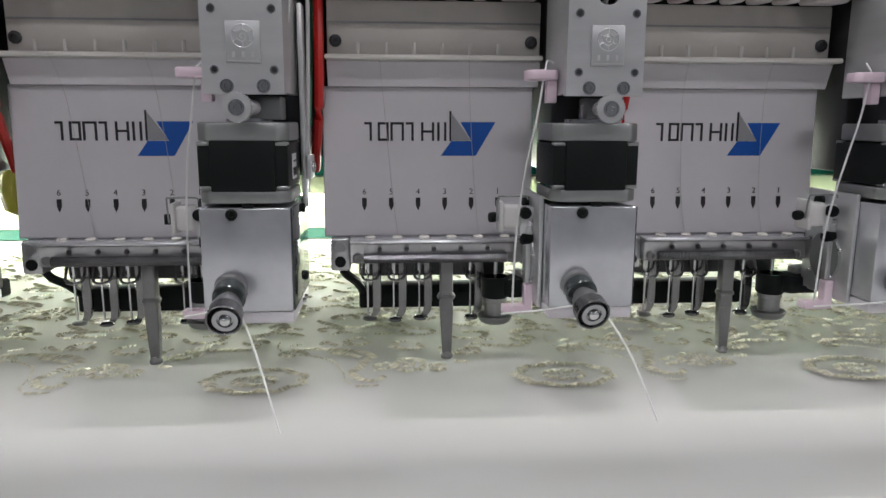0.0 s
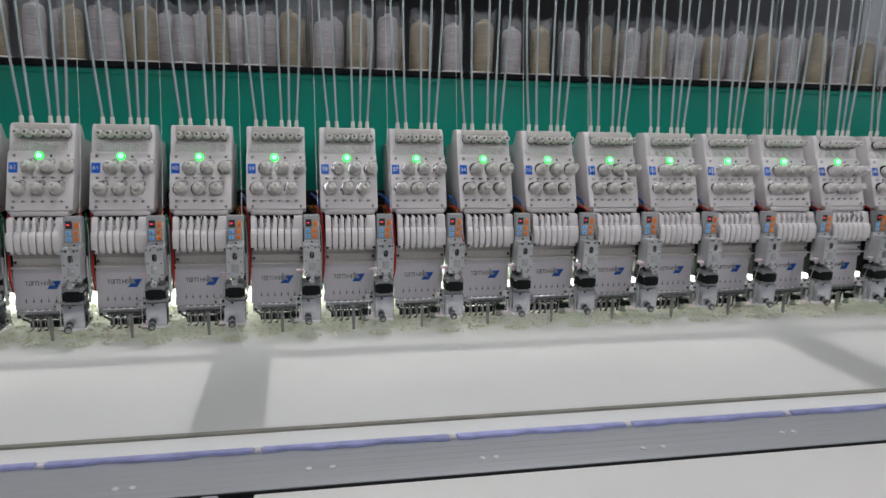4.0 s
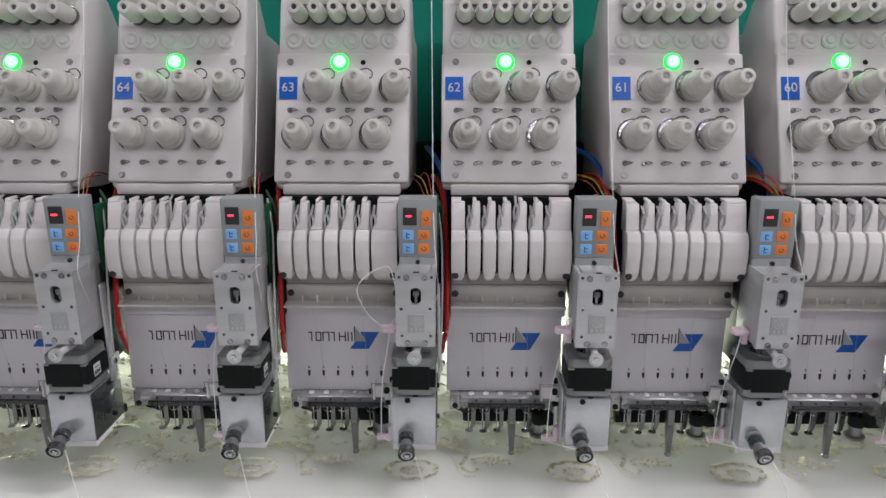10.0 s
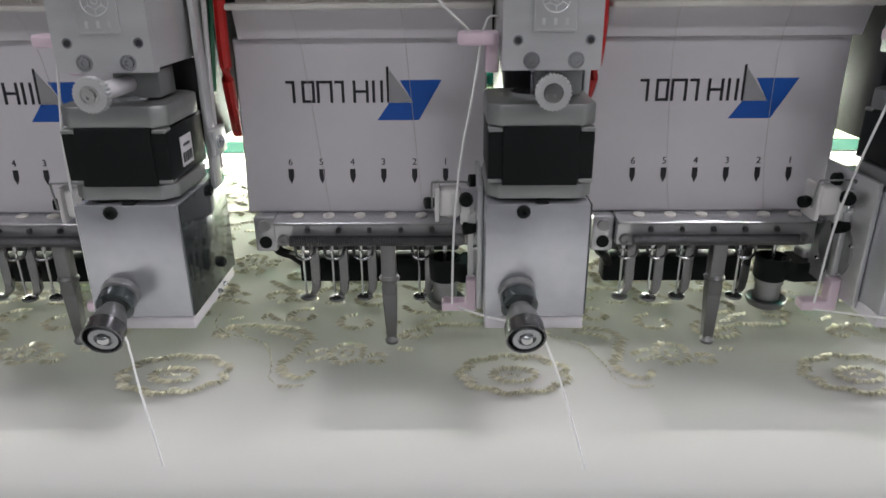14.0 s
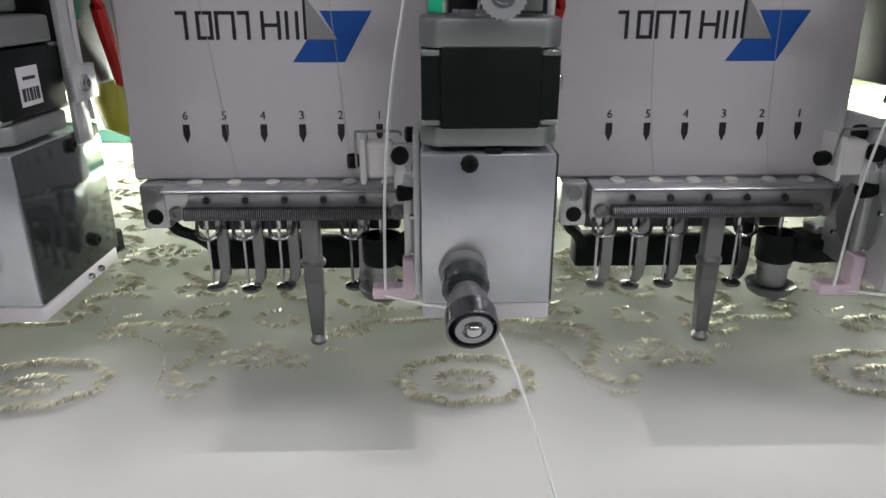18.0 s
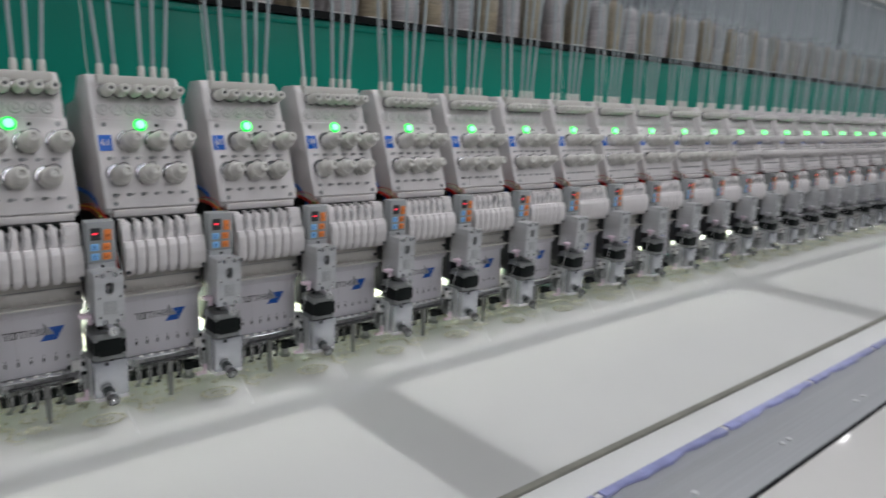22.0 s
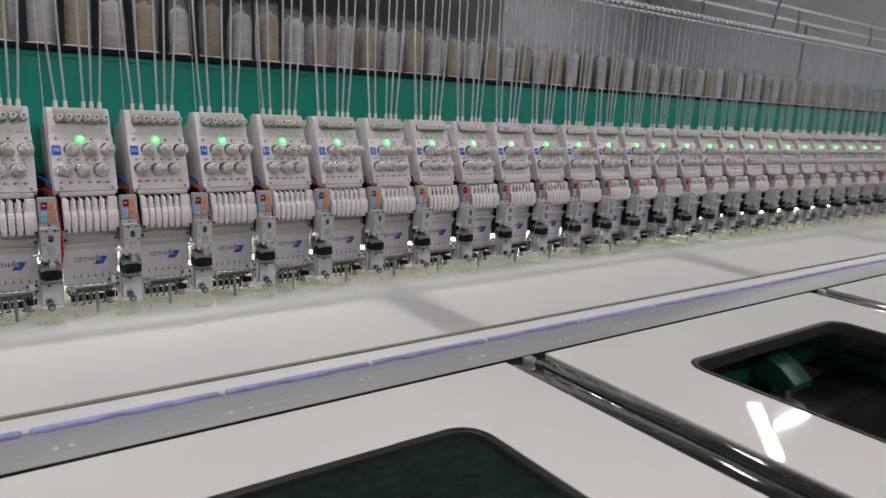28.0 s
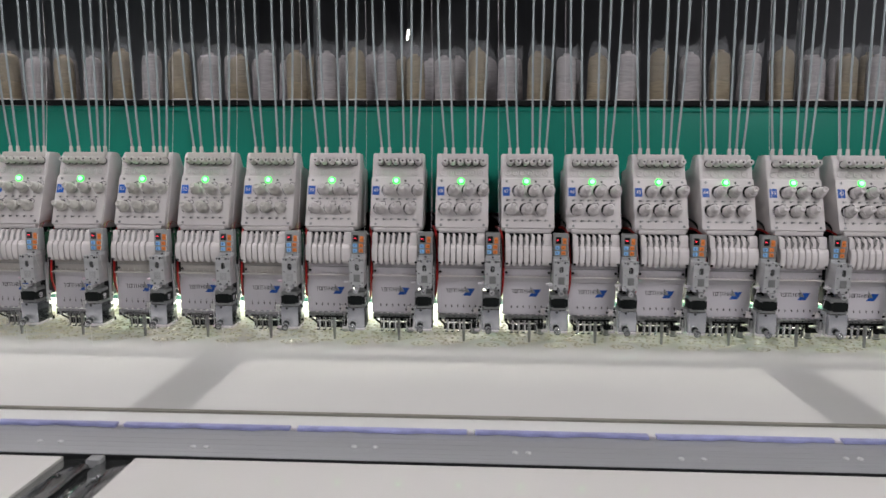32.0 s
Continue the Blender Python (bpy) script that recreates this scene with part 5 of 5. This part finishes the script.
plates = {}
for n in range(HEAD_HI, HEAD_LO - 1, -1):
    m = pose(head_x(n), 0, 0)
    near = n in DETAIL
    if near:
        h = head0 if n == HEAD_HI else copy_thing(head0, m)
        d = device0 if n == HEAD_HI else copy_thing(device0, m)
    else:
        h = far_head if n == HEAD_LO else copy_thing(far_head, m)
        d = far_device if n == HEAD_LO else copy_thing(far_device, m)
    t = tubes0 if n == HEAD_HI else copy_thing(tubes0, m)
    h.matrix_basis = d.matrix_basis = t.matrix_basis = m
    # small differences from one device to the next
    if near:
        for o in d.children:
            if o.name.startswith("cord_tail"):
                a = random.uniform(-6, 14)
                o.matrix_basis = pose(0.0715, -0.138, 0.929) @ pose(0, 0, 0, 0, 0, a) @ pose(-0.0715, 0.138, -0.929)
        plates[n] = next(o for o in h.children if o.name.startswith("number_plate"))
    elif n > 34:
        plates[n] = next(o for o in h.children if o.name.startswith("blue_print"))
for n, o in plates.items():
    f = new("number", text_mesh(str(n), 0.0132))
    f.data.materials.append(PANEL)
    f.parent = o
    f.matrix_basis = PLATE_TEXT
for o in (head0, device0, tubes0):
    o.matrix_basis = pose(head_x(HEAD_HI), 0, 0)


# a stray loop of cord at one device, and two yellow bags hung between heads
loop = empty("cord_loop", "loose loop of white cord above a thread guide", "cord")
loop.matrix_basis = pose(head_x(63), 0, 0)
part("strand", made(tube, [(0.0491, -0.1060, 1.0375), (0.0347, -0.1120, 1.0530), (0.0259, -0.1180, 1.0790), (0.0379, -0.1160, 1.0940), (0.0544, -0.1120, 1.0990), (0.0598, -0.1060, 1.0800)], 0.00050, 5, 6), THREAD, loop)
for x in (head_x(65) + 0.074, head_x(58) + 0.070):
    bag = empty("yellow_bag", "crumpled translucent yellow plastic bag behind the heads", "plastic bag", "yellow bags")
    part("bag_body", made(lathe, (x, 0.030, 0.950), (0.05, 0, 1), [(0, 0.006), (0.004, 0.014), (0.018, 0.018), (0.034, 0.014), (0.046, 0.016), (0.062, 0.007), (0.075, 0.004)], 9), YELLOW, bag)
    part("bag_tie", made(rod, (x + 0.003, 0.030, 1.020), (x + 0.005, 0.030, 1.10), 0.002, 6), THREAD, bag)

# ---- thread cones on the shelf ----
def yarn(bm, tall):
    lathe(bm, (0, 0, 0.004), (0, 0, 1), [(0, 0.0255), (0.004, 0.0272), (tall * 0.50, 0.0270), (tall * 0.78, 0.0264), (tall * 0.88, 0.0246), (tall * 0.94, 0.0205), (tall * 0.97, 0.0150), (tall * 0.975, 0.0090), (tall * 1.03, 0.0085)], 20)


def film(bm, tall):
    """A loose film bag: round below, flattened and uneven towards its open mouth."""
    rings = []
    for s, r, flat in ((0.050, 0.0285, 0), (0.075, 0.0292, 0), (0.10, 0.0300, 0.1), (tall, 0.0308, 0.25), (tall + 0.014, 0.0312, 0.45), (tall + 0.028, 0.0318, 0.6)):
        ring = []
        for k in range(20):
            c = math.tau * k / 20
            wob = 1 + 0.035 * math.sin(k * 2.3 + s * 90) + 0.03 * flat * math.sin(k * 1.1)
            ring.append(bm.verts.new((r * wob * math.cos(c), r * wob * math.sin(c) * (1 - 0.75 * flat), s + 0.003 * math.sin(k * 1.3 + s * 40) + 0.012 * flat * math.sin(k * 0.63 + 1))))
        rings.append(ring)
    for a, b in zip(rings, rings[1:]):
        for k in range(20):
            bm.faces.new((a[k], a[(k + 1) % 20], b[(k + 1) % 20], b[k])).smooth = True


def cone(label, mat, tall, wrapped):
    c = empty("thread_cone", label, "thread cone", "thread cones on the shelf")
    part("yarn", made(yarn, tall), mat, c)
    part("cone_base", made(lathe, (0, 0, 0), (0, 0, 1), [(0, 0.033), (0.003, 0.032), (0.005, 0.024)], 18), IVORY, c, "white plastic cone base")
    if wrapped:
        part("film_cap", made(film, tall), FILM, c, "clear film cap")
    return c


gold0 = cone("gold brown thread cone with a white base in milky film", GOLD, 0.126, True)
grey0 = cone("pale grey thread cone in milky film on the shelf", SILVER, 0.122, True)
back0 = cone("grey thread cone wrapped in milky film", SILVER, 0.130, True)
for n in range(HEAD_HI, HEAD_LO - 1, -1):
    for row, y in enumerate((0.186, 0.300)):
        for k, kind in enumerate((gold0, grey0)):
            if row and n < 40:
                continue
            x = head_x(n) + 0.033 + k * 0.0825 + random.uniform(-0.004, 0.004) + (0.03 if row == 1 else 0)
            if row:
                kind = back0 if (n + k + row) % 4 else gold0
            m = pose(x, y + random.uniform(-0.004, 0.004), 1.489, random.uniform(-1.5, 1.5), random.uniform(-1.5, 1.5), random.uniform(0, 360))
            w = random.uniform(0.92, 1.02)
            copy_thing(kind, m @ Matrix.Diagonal((w, w, random.uniform(0.93, 1.08), 1)))
for i, o in enumerate((gold0, grey0, back0)):
    o.matrix_basis = pose(head_x(HEAD_HI) - 0.12 - 0.08 * i, 0.186, 1.489)


# ---- thread rail above the tubes ----
rail = empty("thread_rail", "white and chrome rail with glazed eyelets above the thread tubes", "thread rail")
part("front_bar", made(box, XA, XB, 0.034, 0.046, 1.796, 1.806, 0.001), SCREWGREY, rail)
part("lower_bar", made(box, XA, XB, 0.086, 0.092, 1.793, 1.800, 0.001), PIPE, rail, "thin white bar behind the eyelets")
part("rear_bar", made(box, XA, XB, 0.218, 0.226, 1.905, 1.917), PIPE, rail, "thin white bar")
part("upper_bar", made(box, XA, XB, 0.198, 0.206, 1.962, 1.974), PIPE, rail, "thin white bar")


def eyelets(bm):
    for n in range(HEAD_HI, HEAD_LO - 1, -1):
        for k in range(5):
            x = head_x(n) - 0.066 + k * 0.033
            lathe(bm, (x, 0.026, 1.794), (0, 0, 1), [(0, 0.0050), (0.002, 0.0075), (0.008, 0.0090), (0.014, 0.0075), (0.017, 0.0045)], 10)
            lathe(bm, (x + 0.014, 0.024, 1.806), (0, -1, 0.3), [(0, 0.0045), (0.005, 0.0060), (0.009, 0.004)], 8)


tagged(part("eyelet", made(eyelets), BEAD, rail, "small white glazed thread eyelets"), kind="stuff")
for k in range(-3, 12):
    x = 3.08 + k * 0.835
    if x > XB:
        continue
    part("upright", made(rod, (x, 0.210, 1.850), (x, 0.210, 1.990), 0.0055, 10), CHROME, rail, "short chrome upright")
for k in range(-1, 9):
    x = SEAM0 + k * MODULE + 0.15
    if x > XB:
        continue
    part("rail_post", made(rod, (x, 0.222, 1.489), (x, 0.222, 1.91), 0.007, 10), CHROME, rail, "chrome post")
    part("bracket_arm", made(tube, [(x, 0.222, 1.90), (x, 0.14, 1.87), (x, 0.046, 1.802)], 0.005, 8, 4), ALU, rail)


def strands(bm):
    for i in range(330):
        x = XA + 0.3 + i * 0.033 + random.uniform(-0.006, 0.006)
        rod(bm, (x, 0.030, 1.812), (x + random.uniform(-0.02, 0.02), 0.060, 2.138), 0.0006, 4)


tagged(part("thread_strand", made(strands), HAIR, rail, "fine threads running up to the overhead bar"), kind="stuff")

# ---- embroidery on the fabric ----
def satin(bm, path, width=0.0050, step=0.0010, curve=6):
    """A raised run of slanting stitches across the path."""
    pts = spline([(*q, 0) for q in path], curve) if curve > 1 else [Vector((*q, 0)) for q in path]
    far = 0.0
    total = sum((b - a).length for a, b in zip(pts, pts[1:]))
    for a, b in zip(pts, pts[1:]):
        n = max(1, round((b - a).length / step))
        d = (b - a).normalized()
        s = Vector((-d.y, d.x, 0))
        for k in range(n):
            t = (far + (b - a).length * k / n) / total
            half = width * (0.5 + 0.5 * math.sin(math.pi * min(1, 0.12 + t * 0.86)) ** 0.6) * random.uniform(0.46, 0.70)
            c = a + (b - a) * (k / n) + s * random.uniform(-0.0005, 0.0005) + Vector((0, 0, 0.0004))
            u = (s + d * random.uniform(-0.1, 0.8)).normalized()
            w = Vector((-u.y, u.x, 0)) * 0.00048
            vs = [bm.verts.new(q) for q in (c + u * half, c + w, c - u * half, c - w, c + Vector((0, 0, random.uniform(0.0007, 0.0014))))]
            for j in range(4):
                bm.faces.new((vs[j], vs[(j + 1) % 4], vs[4]))
        far += (b - a).length


def oval(cx, cy, rx, ry, a0=0, a1=360, n=18, lobes=0, amp=0.0):
    out = []
    for i in range(n + 1):
        t = math.radians(a0 + (a1 - a0) * i / n)
        g = 1 + amp * abs(math.sin(lobes * t / 2))
        out.append((cx + rx * g * math.cos(t), cy + ry * g * math.sin(t)))
    return out


def medallion(bm):
    # flat medallion of leaves round a small oval
    satin(bm, oval(0.072, -0.0905, 0.0215, 0.0140, n=40, lobes=9, amp=0.28), 0.0058, curve=1)
    satin(bm, oval(0.072, -0.0905, 0.0245, 0.0165, n=40, lobes=9, amp=0.10), 0.0036, curve=1)
    satin(bm, oval(0.072, -0.0915, 0.0105, 0.0062), 0.0056, curve=1)
    satin(bm, [(0.068, -0.0915), (0.076, -0.0915)], 0.0030)


def flower(bm):
    # flower with small leaves beside it
    satin(bm, oval(-0.0116, -0.0711, 0.0072, 0.0085, n=20, lobes=5, amp=0.25), 0.0055, curve=1)
    satin(bm, oval(-0.0116, -0.0711, 0.0030, 0.0035), 0.0030, curve=1)
    for q in ([(-0.0322, -0.0727), (-0.0279, -0.0694), (-0.022, -0.0667)], [(-0.031, -0.079), (-0.026, -0.0765), (-0.021, -0.076)], [(-0.0005, -0.0741), (0.004, -0.0715), (0.0087, -0.0743)], [(0.000, -0.0790), (0.005, -0.0800), (0.0087, -0.0770)], [(0.0146, -0.066), (0.0222, -0.0676)]):
        satin(bm, q, 0.0050)


def scrollwork(bm):
    # scroll that hooks towards the front
    satin(bm, [(-0.081, -0.0423), (-0.0696, -0.0409), (-0.0559, -0.0428), (-0.0452, -0.0447), (-0.0365, -0.0497), (-0.0335, -0.0576), (-0.0364, -0.0635), (-0.0389, -0.072), (-0.0426, -0.080), (-0.0417, -0.0876), (-0.0353, -0.0938), (-0.0292, -0.0939), (-0.0249, -0.0879)], 0.0068)
    satin(bm, [(-0.0648, -0.0323), (-0.0626, -0.0272), (-0.0552, -0.0343), (-0.0491, -0.0326)], 0.0048)
    satin(bm, [(-0.0828, -0.0337), (-0.0753, -0.0303)], 0.0036)
    satin(bm, [(-0.058, -0.048), (-0.047, -0.051), (-0.040, -0.057)], 0.0050)
    # thin stem
    satin(bm, [(-0.0905, -0.0263), (-0.0893, -0.0388), (-0.0805, -0.0488), (-0.0652, -0.0554), (-0.0541, -0.0646), (-0.048, -0.0825), (-0.0458, -0.0948), (-0.0395, -0.1018)], 0.0012, 0.0016)
    satin(bm, [(-0.0395, -0.1018), (-0.0279, -0.1015)], 0.0036)
    # leaves between the devices
    for q, w in (([(-0.1104, -0.0165), (-0.1021, -0.0107), (-0.0927, -0.0069), (-0.0774, -0.0132)], 0.0062), ([(-0.092, -0.002), (-0.086, 0.002), (-0.080, -0.002)], 0.0046),
                 ([(0.034, -0.0396), (0.050, -0.0399), (0.061, -0.0385), (0.0611, -0.0297)], 0.0060), ([(0.0304, -0.0308), (0.044, -0.0257)], 0.0046),
                 ([(0.0156, -0.0492), (0.025, -0.0445), (0.0361, -0.0379)], 0.0062), ([(0.0256, -0.0359), (0.0357, -0.0326)], 0.0046), ([(0.012, -0.056), (0.020, -0.053)], 0.0040)):
        satin(bm, q, w)
    # scrolls under the needles and behind
    for q, w in (([(-0.0712, 0.0192), (-0.0565, 0.0051), (-0.0426, 0.0026), (-0.0326, 0.0091), (-0.0194, 0.0021), (-0.0158, 0.0087)], 0.0064), ([(-0.0321, -0.0122), (-0.021, -0.0125)], 0.0046),
                 ([(-0.0146, 0.0109), (-0.0091, -0.0003), (-0.0006, -0.0026)], 0.0056), ([(-0.0064, -0.0148), (0.0011, -0.0129)], 0.0042), ([(-0.056, -0.006), (-0.046, -0.009), (-0.038, -0.005)], 0.0050),
                 ([(0.055, -0.012), (0.068, -0.004), (0.072, 0.010), (0.062, 0.018), (0.054, 0.012)], 0.0060), ([(0.012, 0.012), (0.026, 0.004), (0.038, 0.012), (0.048, 0.004)], 0.0058), ([(0.030, -0.010), (0.042, -0.012)], 0.0044),
                 ([(-0.060, 0.030), (-0.044, 0.036), (-0.030, 0.028), (-0.020, 0.038)], 0.0056), ([(0.010, 0.034), (0.026, 0.042), (0.040, 0.034), (0.056, 0.040), (0.072, 0.032)], 0.0056), ([(-0.08, 0.052), (-0.062, 0.060), (-0.048, 0.052)], 0.0052)):
        satin(bm, q, w)
    # small curled leaves that fill the ground between the scrolls
    for k in range(15):
        x, y = -0.080 + (k * 0.0387) % 0.162, -0.050 + (k * 0.0213) % 0.115
        a, r = k * 77, 0.0065 + 0.0016 * (k % 4)
        satin(bm, [(x + r * (1.3 - 0.09 * i) * math.cos(math.radians(a + i * 36)), y + 0.8 * r * (1.3 - 0.09 * i) * math.sin(math.radians(a + i * 36))) for i in range(10)], 0.0050)


random.seed(31)
motif0 = empty("embroidery", "olive gold satin stitched scrolls and medallion on the fabric", "embroidery", "embroidered motifs")
part("medallion", made(medallion), STITCH, motif0)
part("flower", made(flower), STITCH, motif0)
part("scrollwork", made(scrollwork), STITCH, motif0)
for row in range(3):
    for n in range(HEAD_HI, HEAD_LO - 1, -1):
        if row and n < 42 or row > 1 and n < 52:
            continue
        m = pose(head_x(n) + (0.0825 if row % 2 else 0), 0.125 * row, FABRIC_Z + 0.0012)
        e = motif0 if row == 0 and n == HEAD_HI else copy_thing(motif0, m)
        e.matrix_basis = m

# ---- distance at the far end of the hall ----
pipes = empty("overhead_pipework", "white painted bar with struts above the thread rail", "pipe")
part("pipe", made(rod, (XA, 0.06, 2.150), (12.6, 0.06, 2.150), 0.011, 10), PIPE, pipes)
for k in range(24):
    x = XA + 0.3 + k * 0.53
    part("pipe_clip", made(rod, (x, 0.06, 2.150), (x + 0.03, 0.06, 2.150), 0.0145, 8), PIPE, pipes)
for k in range(-1, 5):
    x = 4.45 + (k - 1) * MODULE * 2
    if XA < x < XB + 0.6:
        part("strut", made(tube, [(x + 0.02, 0.06, 2.150), (x - 0.03, 0.06, 2.11), (x - 0.08, 0.06, 2.05), (x - 0.16, 0.06, 1.95)], 0.009, 8, 3), PIPE, pipes)
        part("strut_foot", made(rod, (x - 0.16, 0.06, 1.955), (x - 0.22, 0.050, 1.806), 0.006, 8), STEEL, pipes)
    x = SEAM0 + k * MODULE * 2
    if XA < x < XB:
        part("hanger_rod", made(rod, (x, 0.06, 2.16), (x, 0.06, ZC), 0.003, 6), PIPE, pipes)
# the doorway's darkness is put in as a dark blue green leaf
door = empty("roller_door", "dark leaf standing in for the black doorway in the end wall", "door", kind="structure")
part("dark_leaf", made(box, X1 - 0.08, X1 - 0.02, -6.0, 1.95, 0, 2.74), DOORDARK, door)
part("door_frame", made(box, X1 - 0.20, X1 - 0.09, 0.82, 0.97, 0, 2.74), DOORFRAME, door)
part("lintel", made(box, X1 - 0.12, X1 - 0.02, -6.0, 1.95, 2.745, 2.83), DOORFRAME, door)
part("green_rail", made(box, X1 - 0.26, X1 - 0.21, -6.0, 1.95, 1.09, 1.19), GREEN, door)
for z in (0.55, 1.62, 2.16):
    part("leaf_rib", made(box, X1 - 0.088, X1 - 0.081, -6.0, 1.95, z, z + 0.02), DARKSTEEL, door)
tagged(part("wall_beam", made(box, X1 - 0.10, X1 - 0.02, Y0, 2.9, 3.82, 3.90), CAST), "thin grey steel beam along the end wall", "beam", kind="structure")
vent = empty("wall_vent", "dark louvred ventilation box on the end wall", "vent")
part("casing", made(box, X1 - 0.50, X1 - 0.02, 3.05, 4.30, 3.62, 4.76, 0.02), DOORFRAME, vent, "dark grey blue casing")
for k in range(7):
    part("slat", made(box, X1 - 0.535, X1 - 0.505, 3.10, 4.25, 3.65 + k * 0.158, 3.76 + k * 0.158, 0.006), DOORFRAME, vent)
